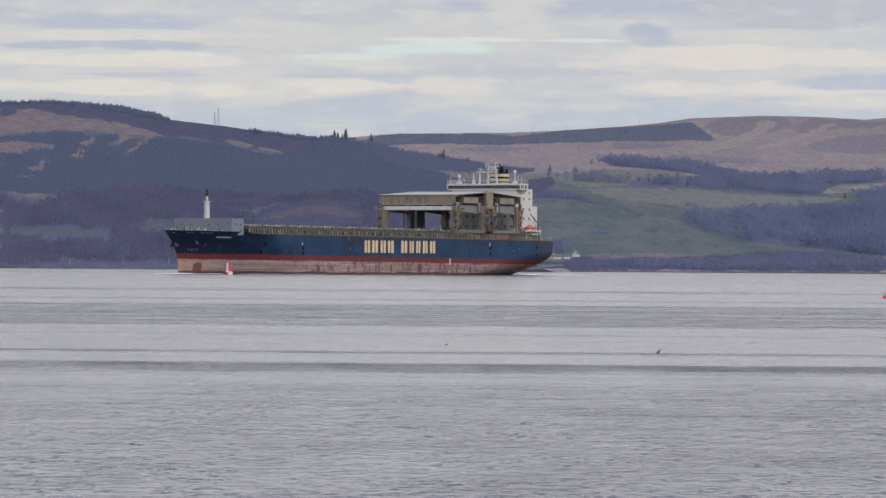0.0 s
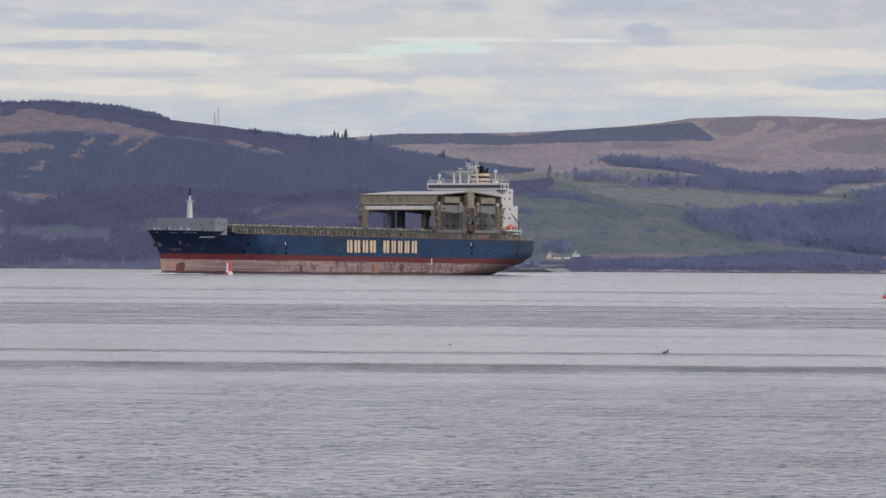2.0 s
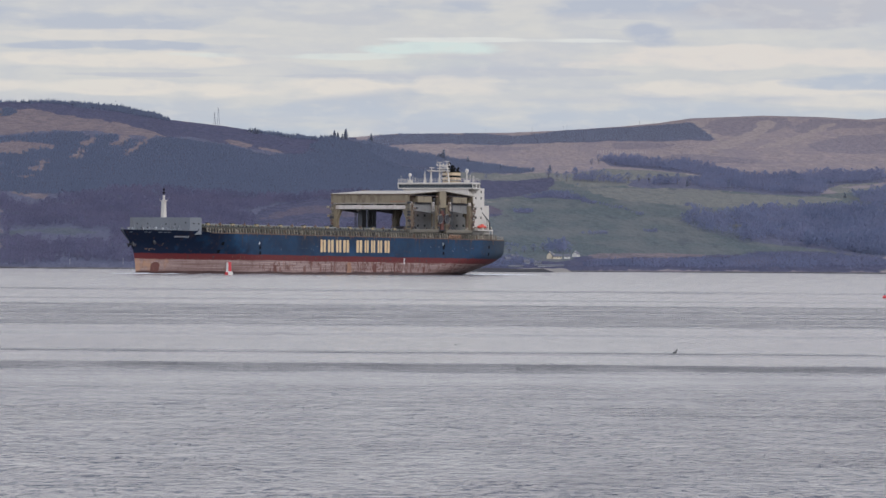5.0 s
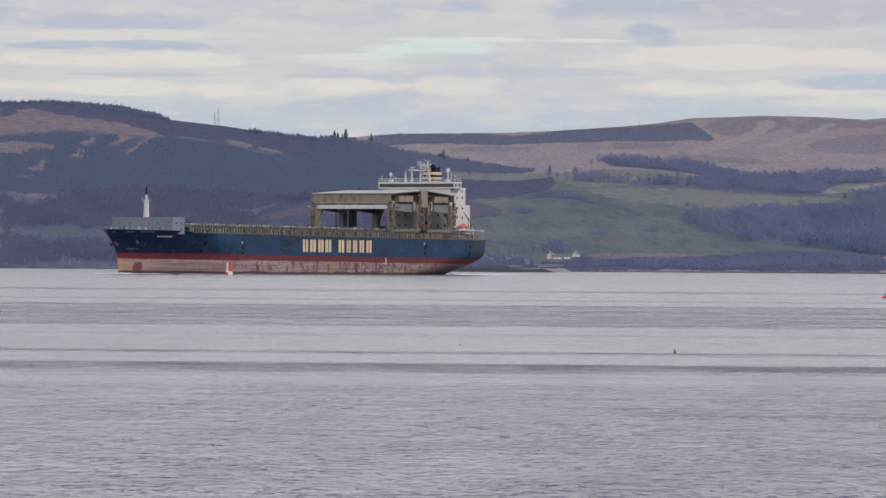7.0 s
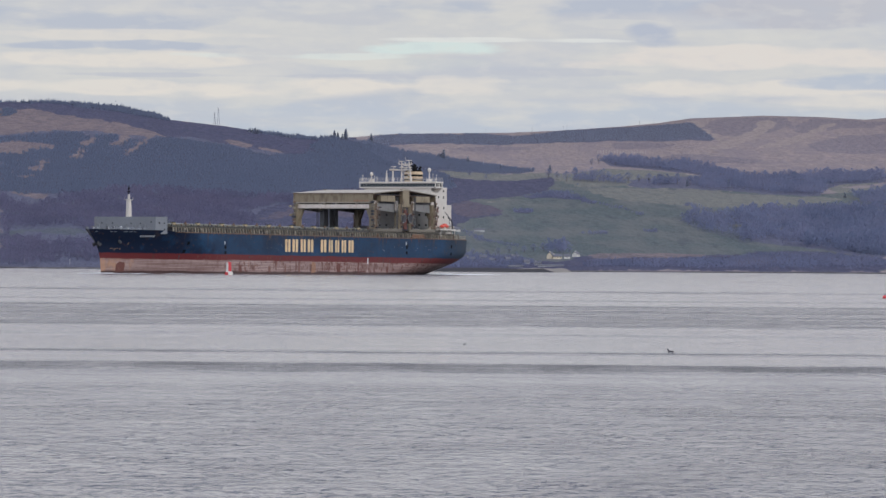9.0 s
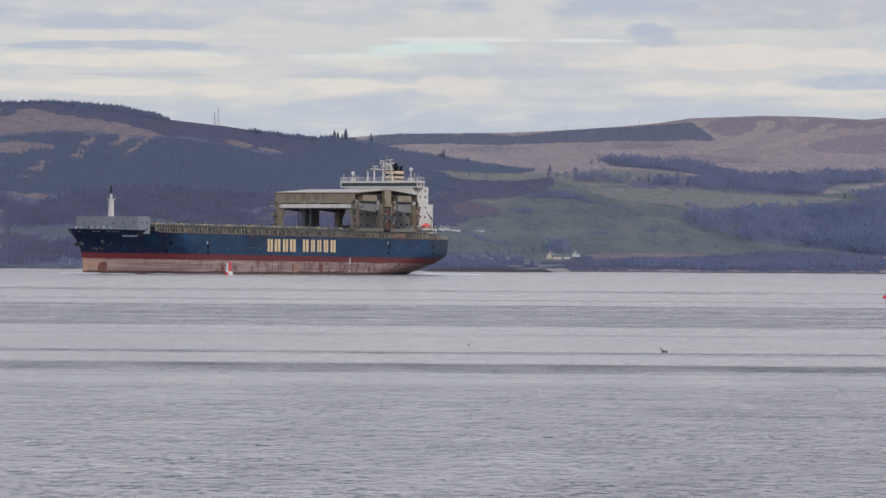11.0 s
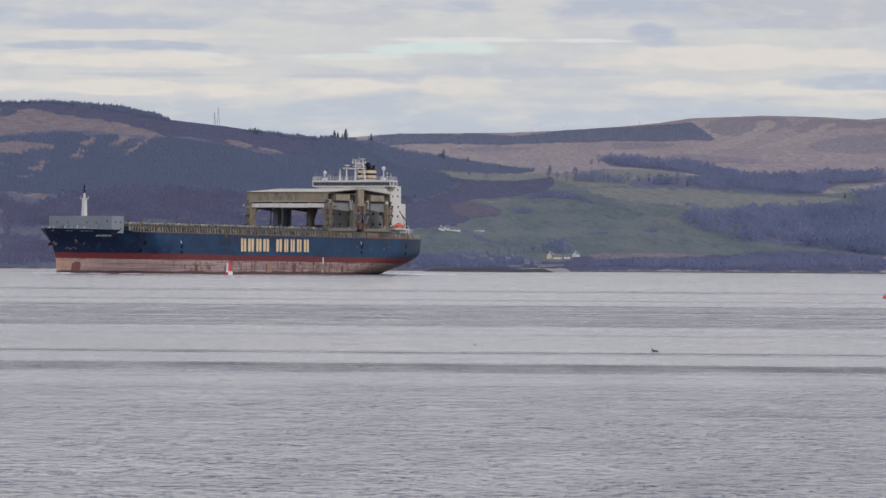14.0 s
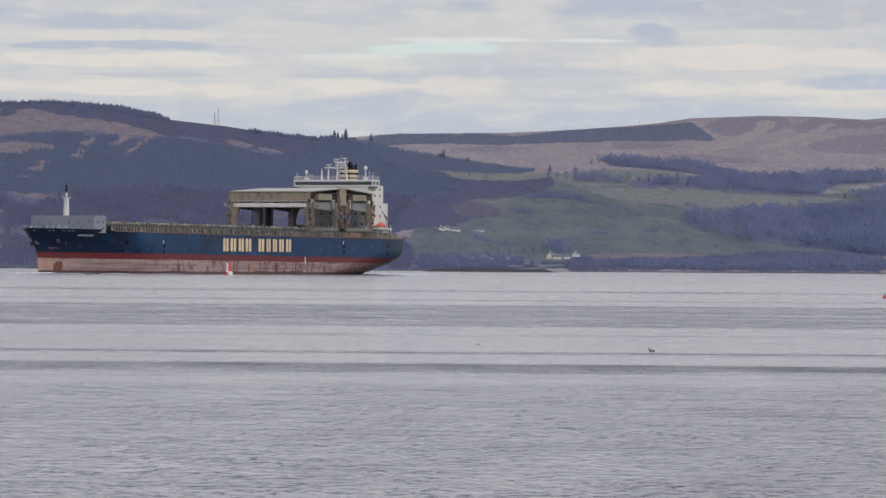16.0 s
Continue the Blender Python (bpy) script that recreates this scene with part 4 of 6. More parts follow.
# breakwater on the forecastle
bm = B()
outline = [(76.5, -12.4), (78.6, -9.9), (78.6, 10.9), (76.5, 13.6), (76.1, 13.4), (78.3, 10.7), (78.3, -9.7), (76.1, -12.2)]
prism(bm, outline, 2, 11.7, 16.75)
breakwater = part("breakwater", bm, M_GREY, ship, "grey plated breakwater wall across the forecastle")
for y in (-9.0, -6.2, -2.8, 0.6, 4.0, 7.3):
    bm = B()
    box(bm, (78.6, y - 0.12, 11.75), (79.1, y + 0.12, 14.6))
    part("bracket", bm, M_GREY, breakwater)
for y, z in ((-8.2, 14.9), (-4.4, 14.9), (2.3, 14.8), (5.6, 14.8), (9.4, 15.2)):
    bm = B()
    box(bm, (78.58, y - 0.22, z - 0.22), (78.66, y + 0.22, z + 0.22))
    part("scuttle", bm, M_DARK, breakwater)
for x, y, z in ((77.9, 11.85, 15.0), (77.0, 13.0, 14.9), (77.0, 13.0, 13.1)):
    bm = B()
    ball(bm, (x, y, z), .26, .26, .26, 8)
    part("scuttle", bm, M_DARK, breakwater)

# mooring gear on the forecastle, in front of the breakwater
for x, y, s in ((81.5, 10.6, 1.0), (83, 7.5, .8), (84.5, 9.0, .7), (87, 6.4, .9), (86, 2.5, 1.2), (84, -1.0, 1.3), (85.5, -5.0, 1.1), (82, -8.2, .9), (89.5, 3.2, .7), (91, -1, .8), (80.5, 3.8, 1.0)):
    room = beam_at(x, 11.7) - 1.5 * s
    y = max(-room, min(room, y))
    bm = B()
    rod(bm, (x, y - 0.9 * s, 12.9), (x, y + 0.9 * s, 12.9), 0.55 * s, n=10)
    box(bm, (x - 0.5 * s, y - 1.05 * s, 11.74), (x + 0.5 * s, y - 0.85 * s, 12.85 + .25 * s), 0.05)
    box(bm, (x - 0.5 * s, y + 0.85 * s, 11.74), (x + 0.5 * s, y + 1.05 * s, 12.85 + .25 * s), 0.05)
    part("winch", bm, M_GREY, ship, "grey mooring winch on the forecastle")
random.seed(41)
for k in range(30):
    x = random.uniform(80.5, 93)
    y = random.uniform(-.7, .9) * (beam_at(x, 11.7) - .4)
    h, w = random.uniform(13.2, 13.95), random.uniform(.09, .2)
    bm = B()
    rod(bm, (x, y, 11.75), (x, y, h), w, n=6)
    if k % 2:
        ball(bm, (x, y, h), w * 2.2, w * 2.2, w * 1.5, 8)
    part("mooring_fitting", bm, (M_GREY, M_DIM, M_DARK)[k % 3], ship)
bm = B()
rod(bm, (0, 0, -0.1), (0, 0, 0.75), 0.045, n=5)
rail_post = part("rail_post", bm, M_GREY, ship)
for i in range(26):
    x = 80 + i * 0.66
    for sgn in (1, -1):
        m = pose(x, sgn * max(0.1, beam_at(x, 12.8) - 0.1), sheer(x))
        if i or sgn < 0:
            share(rail_post, m)
        else:
            rail_post.matrix_basis = m

# foremast
bm = B()
prism(bm, [(75.8, -0.70), (77.4, -0.70), (77.55, 0), (77.4, 0.70), (75.8, 0.70)], 2, 11.75, 21.7)
for v in bm.verts:
    if v.co.z > 20:
        v.co.x, v.co.y = 76.6 + (v.co.x - 76.6) * 0.70, v.co.y * 0.70
foremast = part("foremast", bm, M_WHITE, ship, "white tapered foremast with a dark light pole")
bm = B()
box(bm, (75.8, -0.95, 21.7), (77.4, 0.95, 21.9))
for x, y in ((75.85, -.9), (77.35, -.9), (75.85, .9), (77.35, .9)):
    rod(bm, (x, y, 21.9), (x, y, 22.6), 0.05, n=5)
part("platform", bm, M_WHITE, foremast)
bm = B()
rod(bm, (76.6, 0, 21.9), (76.6, 0, 23.4), 0.38, 0.32)
part("lamp_housing", bm, M_WHITE, foremast)
bm = B()
rod(bm, (76.6, 0, 23.4), (76.6, 0, 26.0), 0.17, 0.10, 6)
box(bm, (76.3, -0.35, 24.0), (76.9, 0.35, 24.3))
ball(bm, (76.6, 0, 25.1), 0.32, 0.32, 0.4, 8)
part("light_pole", bm, M_BLACK, foremast)

# anchors in their pockets
for x, y0, z, sgn in ((93.2, 0, 9.2, 1), (93.2, 0, 9.2, -1)):
    y = sgn * (beam_at(x, z) + 0.1)
    bm = B()
    rod(bm, (x, y - sgn * .5, z + 1.2), (x - .2, y + sgn * .35, z - 0.9), 0.24, 0.3, 6)
    rod(bm, (x - 1.0, y + sgn * .3, z - 0.5), (x, y + sgn * .4, z - 1.1), 0.3, 0.3, 6)
    rod(bm, (x, y + sgn * .4, z - 1.1), (x + .9, y + sgn * .1, z - 0.3), 0.3, 0.2, 6)
    part("anchor", bm, M_DARK, ship, "dark stockless anchor housed at the bow")
for x, z, s in ((87.6, 9.4, 0.9),):
    y = beam_at(x, z)
    bm = B()
    ball(bm, (x, y - .15, z), 0.9, 0.4, 0.8, 10)
    part("hawse_bolster", bm, M_DARK, ship)


# signs painted on the side, as plain shapes
def on_side(x, z, off=0.03):
    return Vector((x, beam_at(x, z) + off, z))


def painted(name, outline, material, label=""):
    """A painted patch lying on the port side, from an outline in x and z."""
    bm = B()
    f = bm.faces.new([bm.verts.new(on_side(x, z)) for x, z in outline])
    r = bmesh.ops.extrude_face_region(bm, geom=[f])
    for v in [g for g in r["geom"] if isinstance(g, bmesh.types.BMVert)]:
        v.co.y += 0.03
    bmesh.ops.recalc_face_normals(bm, faces=bm.faces)
    return part(name, bm, material, ship, label)


def sign_block(x, w):
    """One faded block of the sign, w wide: x is its fore edge."""
    z0, z1, c = 6.8, 10.7, 0.25
    o = []
    for a, b in ((x, x - w * .42), (x - w * .58, x - w)):
        o.append([(a - c, z0), (a, z0 + c), (a, z1 - c), (a - c, z1), (b + c, z1), (b, z1 - c), (b, z0 + c), (b + c, z0)])
    for outline in o:
        painted("sign_block", outline, M_LETTER, "block of faded yellow sign paint")


sign_block(14.69, 2.96)
sign_block(10.60, 3.27)
sign_block(5.88, 2.96)
sign_block(1.79, 3.27)
sign_block(-5.76, 3.27)
sign_block(-10.47, 2.33)
sign_block(-14.25, 2.33)
sign_block(-18.02, 2.64)
sign_block(-22.11, 2.96)

# small unreadable lettering near the bow: plain bars
for x0, x1 in ((95.6, 95.0), (92.2, 91.4), (91.1, 90.5), (88.7, 87.6), (87.2, 86.4), (86.1, 85.3)):
    painted("sign_bar", [(x0, 12.15), (x0, 12.4), (x1, 12.4), (x1, 12.15)], M_GREY)
for i in range(7):
    x0 = 83.4 - i * .65
    painted("sign_bar", [(x0, 10.75), (x0, 11.25), (x0 - .42, 11.25), (x0 - .42, 10.75)], M_DIM)
for x0, z, w, h in ((89.5, 7.2, .9, .3), (88.4, 6.8, .4, .7), (87.9, 7.3, .7, .25), (87.0, 7.0, .3, .5), (85.4, 8.3, .25, .9)):
    painted("rust_mark", [(x0, z), (x0, z + h), (x0 - w, z + h * .8), (x0 - w * .9, z)], M_RUSTY)
# draught marks, tug marks, discharge ports
for x, z0, z1, w in ((-33.5, 3.3, 5.2, .5), (48.5, 9.0, 9.8, .35), (-57, 9.3, 10.4, .3)):
    painted("draught_mark", [(x, z0), (x, z1), (x - w, z1), (x - w, z0)], M_MARK, "white draught mark")
for x, z in ((66.5, 9.1), (67.2, 6.7), (48.5, 8.0), (48.5, 6.4), (-57, 8.6), (-57, 6.9), (-57.3, 9.2), (-86, 9.0), (-86, 6.7)):
    painted("side_port", [(x, z - .48), (x, z + .48), (x - 1.0, z + .48), (x - 1.0, z - .48)], M_BLACK, "dark opening in the hull side")
random.seed(5)
for i in range(16):
    x = random.choice((random.uniform(-75, -42), random.uniform(15, 40)))
    z = random.uniform(7.1, 8.9)
    painted("scuff", [(x, z), (x, z + .2), (x - .2, z + .2), (x - .2, z)], M_DIM)
painted("patch", [(86.9, 0.6), (86.9, 2.8), (86.1, 3.5), (84.8, 3.4), (84.4, 2.6), (84.5, 0.6)], M_BROWN, "rust-brown repair patch low on the bow")

random.seed(17)
for x, w, z0, z1, m in ((40.5, 1.5, .7, 2.9, M_BROWN), (37.4, .9, .6, 2.2, M_RUSTPAINT), (-15.4, 2.0, .7, 3.3, M_BROWN), (-0.6, 2.2, .4, 3.6, M_PRIMER), (7.0, .7, .5, 3.0, M_RUSTPAINT), (-27.7, .7, .3, 3.5, M_BROWN),
                        (-45.1, .9, .5, 2.6, M_BROWN), (-64.2, .7, 2.3, 4.0, M_BROWN), (15.0, .8, .6, 3.0, M_RUSTPAINT), (-8.0, .5, 1.0, 3.6, M_RUSTPAINT), (24.0, .8, .5, 2.4, M_RUSTPAINT), (46.0, .5, 1.2, 3.0, M_RUSTPAINT)):
    j = [random.uniform(-.25, .25) for _ in range(8)]
    painted("rust_patch", [(x + j[0], z0), (x + .1 + j[1], (z0 + z1) / 2), (x + j[2], z1), (x - w / 2, z1 + j[3]), (x - w + j[4], z1 + j[5]), (x - w + j[6], (z0 + z1) / 2), (x - w, z0 + j[7])], m)
for k in range(110):
    x, z, h = random.choice((random.uniform(-74, 44), random.uniform(-74, 0))), random.uniform(.7, 3.4), random.uniform(.12, 1.2)
    w = random.choice((.3, .5, 1.6, 2.4, 3.6)) if h < .4 else random.uniform(.15, .4)
    painted("rust_patch", [(x, z), (x + .06, z + h * .6), (x - .05, z + h), (x - w * .8, z + h * .9), (x - w, z + h * .3), (x - w * .7, z)], random.choice((M_BROWN, M_RUSTPAINT, M_RUSTPAINT)))
for k in range(60):
    x, h = random.uniform(-88, 70), random.uniform(.4, 1.5)
    z = 5.6 - h - max(0, 88 - x) * .0052 * random.uniform(.6, 1.5)
    w = random.uniform(.15, .5)
    painted("rust_run", [(x, z + h), (x - w * .4, z + h * .1), (x - w * .6, z), (x - w, z + h)], random.choice((M_BROWN, M_BROWN, M_DARK)))
for k in range(30):
    x, h = random.uniform(-92, 70), random.uniform(.3, 1.6)
    z = sheer(x) - .25
    w = random.uniform(.12, .5)
    painted("rust_run", [(x, z), (x - w * .4, z - h * .9), (x - w * .6, z - h), (x - w, z)], random.choice((M_BROWN, M_RUSTY)))

# hatch coamings, stays and covers
for sgn in (1, -1):
    bm = B()
    prism(bm, [(75.0, 11.9), (75.0, 13.95), (-37, 13.55), (-92, 13.2), (-92, 11.0)], 1, sgn * 13.1, sgn * 12.8)
    part("hatch_coaming", bm, M_DARK, ship)
    bm = B()
    prism(bm, [(75.0, 13.75), (75.0, 13.92), (-92, 13.12), (-92, 12.95)], 1, sgn * 12.9, sgn * 14.6)
    part("crane_rail", bm, M_STAY, ship, "cream crane rail along the deck's edge")
bm = B()
prism(bm, [(14.75, 0), (14.75, .20), (14.55, 1.45), (14.15, 1.45), (14.15, 1.2), (14.4, 0)], 0, -0.19, 0.19)
stay = part("coaming_stay", bm, M_STAY, ship)
stay.matrix_basis = pose(74.6, 0, sheer(74.6) - .02)
for i in range(1, 115):
    x = 74.6 - i * 1.46
    share(stay, pose(x, 0, sheer(x) - 0.02, 0, 0, 0))
for i in range(0, 62):
    x = 70 - i * 2.6
    share(stay, Matrix.Translation((x, 0, sheer(x))) @ Matrix.Scale(-1, 4, (0, 1, 0)))
HATCHES = [(74 - 13.0 * i, 74 - 13.0 * i - 12.4) for i in range(11)]
for a, b in HATCHES:
    bm = B()
    z = lerp(a, (-92, 13.3), (71, 14.05))
    prism(bm, [(-12.9, z), (-12.9, z + .75), (0, z + 1.15), (12.9, z + .75), (12.9, z)], 0, b, a)
    cover_ob = part("hatch_cover", bm, M_HATCH, ship, "weathered sage-green steel hatch cover")
    bm = B()
    box(bm, (a - 2.9, 12.2, z + .45), (a - 1.5, 13.1, z + 1.10), .08)
    socket = part("socket", bm, M_BUFF, cover_ob, "buff lashing socket")
    bm = B()
    box(bm, (a - 3.1, 12.1, z + 1.08), (a - 1.3, 13.2, z + 1.30), .04)
    part("socket_lid", bm, M_DARK, socket)
    bm = B()
    box(bm, (a - 9.0, 12.4, z + .60), (a - 7.9, 13.05, z + 1.05), .08)
    rod(bm, (a - 8.4, 12.9, z + .7), (a - 8.4, 12.9, z + 1.5), .16, n=6)
    part("cleat", bm, M_RUSTY, cover_ob, "rusty hatch cleat")
    # dark strip that paints the shadow line along the cover's lower edge
    bm = B()
    box(bm, (b, 12.9, z + .02), (a, 13.0, z + .2), 0)
    part("seal", bm, M_DARK, cover_ob, "dark strip standing in for the shadow under the cover")
    random.seed(int(a * 10) + 900)
    for k in range(7):
        x, h = b + (k + random.uniform(.2, .8)) * (a - b) / 7, random.uniform(.2, .6)
        bm = B()
        w = random.uniform(.08, .22)
        box(bm, (x - w, 12.85, z + .2), (x + w, 13.2, z + .2 + h), .03)
        part("wedge", bm, random.choice((M_RUSTY, M_STAY, M_DARK)), cover_ob)

# valves, vents and lashing posts between the stays along the deck's edge
random.seed(77)
for k in range(70):
    x = random.uniform(-88, 74)
    z, h, w = sheer(x) - .05, random.uniform(.5, 1.25), random.uniform(.1, .3)
    bm = B()
    rod(bm, (x, 14.95, z), (x, 14.95, z + h), w * .6, n=6)
    box(bm, (x - w, 14.75, z + h * .6), (x + w, 15.15, z + h), .04)
    part("deck_fitting", bm, random.choice((M_RUSTY, M_DARK, M_STAY)), ship)


# the gantry cranes
def gantry(x_out, x_in, roof_out, roof_in):
    """A travelling gantry with rain roof. x_out: the leg pair at its open end, x_in: the pair beside the other crane."""
    way = 1 if x_out > x_in else -1
    ends = sorted((x_out, x_in))
    bm = B()
    box(bm, (ends[0] - .8, -14.5, 25.0), (ends[1] + .8, 14.5, 25.3))
    crane = part("gantry_crane", bm, M_RUSTY, ship, "cream travelling gantry crane with a rain roof")
    for y in (-14.0, 14.0):
        bm = B()
        box(bm, (ends[0] - 1.0, y - .8, 13.45), (ends[1] + 1.0, y + .8, 14.5), .12)
        sill = part("sill_beam", bm, M_STAY, crane)
        for xe, w in ((ends[0], 1), (ends[1], -1)):
            bm = B()
            prism(bm, [(xe + w * .9, 14.5), (xe + w * 3.2, 14.5), (xe + w * .9, 15.6)], 1, y - .35, y + .35)
            part("gusset", bm, M_STAY, sill)
    for y in (-14.0, 14.0):
        for x in (x_out, x_in):
            bm = B()
            prism(bm, [(x - 0.95, 14.4), (x + 0.95, 14.4), (x + 0.95, 19.2), (x + 1.15, 22.3), (x - 1.15, 22.3), (x - 0.95, 19.2)], 1, y - .85, y + .85)
            leg = part("leg", bm, M_CREAM if y > 0 or x == x_out else M_STEELGREY, crane)
            bm = B()
            s = 1 if y > 0 else -1
            for k in range(14):
                z = 14.9 + k * .55
                rod(bm, (x - .45, y + s * 1.02, z), (x + .45, y + s * 1.02, z), .07, n=4)
            for q in (-.5, .5):
                rod(bm, (x + q, y + s * 1.02, 14.7), (x + q, y + s * 1.02, 24.8), .06, n=4)
            part("ladder", bm, M_RUSTY, leg)
    # gussets that spread the outer legs under the cross girder
    for y, s in ((-14.0, 1), (14.0, -1)):
        bm = B()
        prism(bm, [(y + s * .8, 20.9), (y + s * 2.4, 20.9), (y + s * .8, 17.0)], 0, x_out - .6, x_out + .6)
        part("gusset", bm, M_CREAM, crane)
    # cross girders and fascia
    for x, m in ((x_out + way * .3, M_GIRDER), (x_in, M_STEELGREY)):
        bm = B()
        box(bm, (x - .8, -13.4, 20.75), (x + .8, 13.2, 22.1), .1)
        part("cross_girder", bm, m, crane)
    bm = B()
    xf = x_out + way * 1.0
    box(bm, (min(xf, xf + way * .15), -15.0, 22.75), (max(xf, xf + way * .15), 14.6, 25.55))
    fascia = part("fascia", bm, M_CREAM, crane, "stained cream end wall of the rain roof")
    bm = B()
    lo_x, hi_x = sorted((xf, xf + way * .4))
    box(bm, (lo_x, -15.05, 22.45), (hi_x, 14.65, 22.8), .05)
    part("lip", bm, M_ROOF, fascia, "pale lower lip of the end wall")
    bm = B()
    box(bm, (lo_x, -15.05, 25.4), (hi_x, 14.65, 25.62), .04)
    part("gutter", bm, M_RUSTY, fascia, "rusty gutter")
    for i in range(1, 22):
        bm = B()
        y = -15 + i * 1.37
        box(bm, (xf + (way * .13 if way > 0 else -.22), y - .05, 22.8), (xf + (.22 if way > 0 else way * .13), y + .05, 25.5))
        part("rib", bm, M_CREAM, fascia)
    if way > 0:
        for i in range(6):
            bm = B()
            box(bm, (xf + .16, 7.6 + i * .95, 23.0), (xf + .24, 8.2 + i * .95, 23.45))
            part("sign_bar", bm, M_PRIMER, fascia)
    # roof sheet, sloping outwards
    bm = B()
    prism(bm, [(xf + way * .4, roof_out), (x_in - way * 3.2, roof_in), (x_in - way * 3.2, roof_in + .28), (xf + way * .4, roof_out + .25)], 1, -15.1, 15.1)
    part("roof", bm, M_ROOF, crane, "pale weathered roof sheet of the crane")
    for y in np.linspace(-13, 13.6, 7):
        bm = B()
        prism(bm, [(xf, roof_out - .35), (x_in - way * 3.0, roof_in - .35), (x_in - way * 3.0, roof_in - .05), (xf, roof_out - .05)], 1, y - .15, y + .15)
        part("roof_beam", bm, M_RUSTY, crane)
    # side gear under the roof: cable lines, winch house, tapered side girder
    for y, s in ((14.2, 1), (-14.2, -1)):
        bm = B()
        mid = (x_out + x_in) / 2
        box(bm, (mid - 4.3, y - .9, 23.0), (mid + 4.3, y + .75, 24.95), .12)
        part("winch_house", bm, M_CREAM, crane, "cream winch house under the roof")
        bm = B()
        lo, hi = sorted((x_out - way * 1.0, x_in + way * 1.0))
        z_a, z_b = (20.6, 19.7) if way > 0 else (19.7, 20.6)
        prism(bm, [(lo, 22.9), (hi, 22.9), (hi, z_a if way > 0 else z_b), (lo, z_b if way > 0 else z_a)], 1, y - .75, y - .45)
        part("side_girder", bm, M_SHADEGREY, crane)
        # dark band added for the shaded gap between winch house and girder
        bm = B()
        prism(bm, [(lo, 23.0), (hi, 23.0), (hi, 22.55), (lo, 22.55)], 1, y - .5, y - .1)
        part("trolley_rail", bm, M_DARK, crane)
        for x in (x_out - way * .2, x_in + way * 1.7):
            bm = B()
            box(bm, (x - .75, y - .2, 20.3), (x + .75, y + .35, 23.3), .08)
            part("cable_box", bm, M_GIRDER, crane)
        bm = B()
        for k in range(7):
            q = lo + (hi - lo) * (k + .5) / 7
            rod(bm, (q, y + .3, 24.9), (q, y + .3, 26.0), .05, n=4)
        rod(bm, (lo - .5, y + .35, 25.2), (hi + .5, y + .35, 25.2), .12, n=5)
        part("hoist_rail", bm, M_DARK, crane)
    for y, s in ((14.9, 1), (-14.9, -1)):
        for k in range(4):
            q = x_in + way * (1.6 + k * .35)
            bm = B()
            rod(bm, (q, y, 14.5), (q, y, 24.6), .07, n=4)
            part("hoist_cable", bm, M_DARK, crane)
        for za, zb in ((14.6, 19.4), (19.4, 14.6)):
            bm = B()
            rod(bm, (x_out - way * 1.0, y - s * .6, za), (x_out - way * 2.4, y - s * .6, zb), .12, n=5)
            part("brace", bm, M_RUSTY, crane)
    # cable reel by the inner leg
    bm = B()
    xr = x_in - way * 1.2
    rod(bm, (xr, 14.9, 17.9), (xr, 15.3, 17.9), 1.45, n=20)
    rod(bm, (xr, 15.3, 17.9), (xr, 15.4, 17.9), 0.55, n=12)
    part("cable_reel", bm, M_DARK, crane, "round dark cable reel")
    bm = B()
    for k in range(16):
        a0, a1 = 2 * math.pi * k / 16, 2 * math.pi * (k + 1) / 16
        rod(bm, (xr + 1.45 * math.cos(a0), 15.36, 17.9 + 1.45 * math.sin(a0)), (xr + 1.45 * math.cos(a1), 15.36, 17.9 + 1.45 * math.sin(a1)), .1, n=4)
    part("reel_rim", bm, M_STEELGREY, crane)
    # drive gear and pipes hung on the outer legs
    random.seed(int(abs(x_out)))
    for y, s in ((14.4, 1), (-14.4, -1)):
        for k in range(9):
            bm = B()
            z = 14.9 + k * .95
            w = random.uniform(.25, .6)
            cx = x_out + way * random.uniform(.9, 1.7)
            box(bm, (cx - w, y + s * .1 - .4, z), (cx + w, y + s * .1 + .5, z + random.uniform(.4, .8)), .06)
            part("drive_box", bm, random.choice((M_RUSTY, M_DARK, M_STAY)), crane)
    return crane


fore_gantry = gantry(-39.2, -54.6, 25.5, 26.75)
aft_gantry = gantry(-75.6, -61.2, 25.3, 26.75)
# the tall post between the two cranes
for y in (14.4, -14.4):
    bm = B()
    box(bm, (-60.0, y - .8, 21.4), (-55.9, y + .55, 27.1), .12)
    part("junction_post", bm, M_CREAM, fore_gantry, "stained cream post where the cranes meet")
bm = B()
box(bm, (-58.7, 14.38, 14.4), (-57.1, 14.8, 20.6), .06)
part("rust_panel", bm, M_BROWN, fore_gantry, "rust-stained plate")
# added plates fill the gap between cranes; the port one is dark as shade
for y in (14.1, -14.1):
    bm = B()
    for a, b in (((-60.3, -55.5),) if y > 0 else ((-60.3, -58.3), (-57.3, -55.5))):
        box(bm, (a, y - .3, 14.0), (b, y + .3, 21.5), .05)
    part("tie_plate", bm, M_DARK if y > 0 else M_STEELGREY, fore_gantry, "rusted plate put in for the shaded gap between the cranes")
random.seed(21)
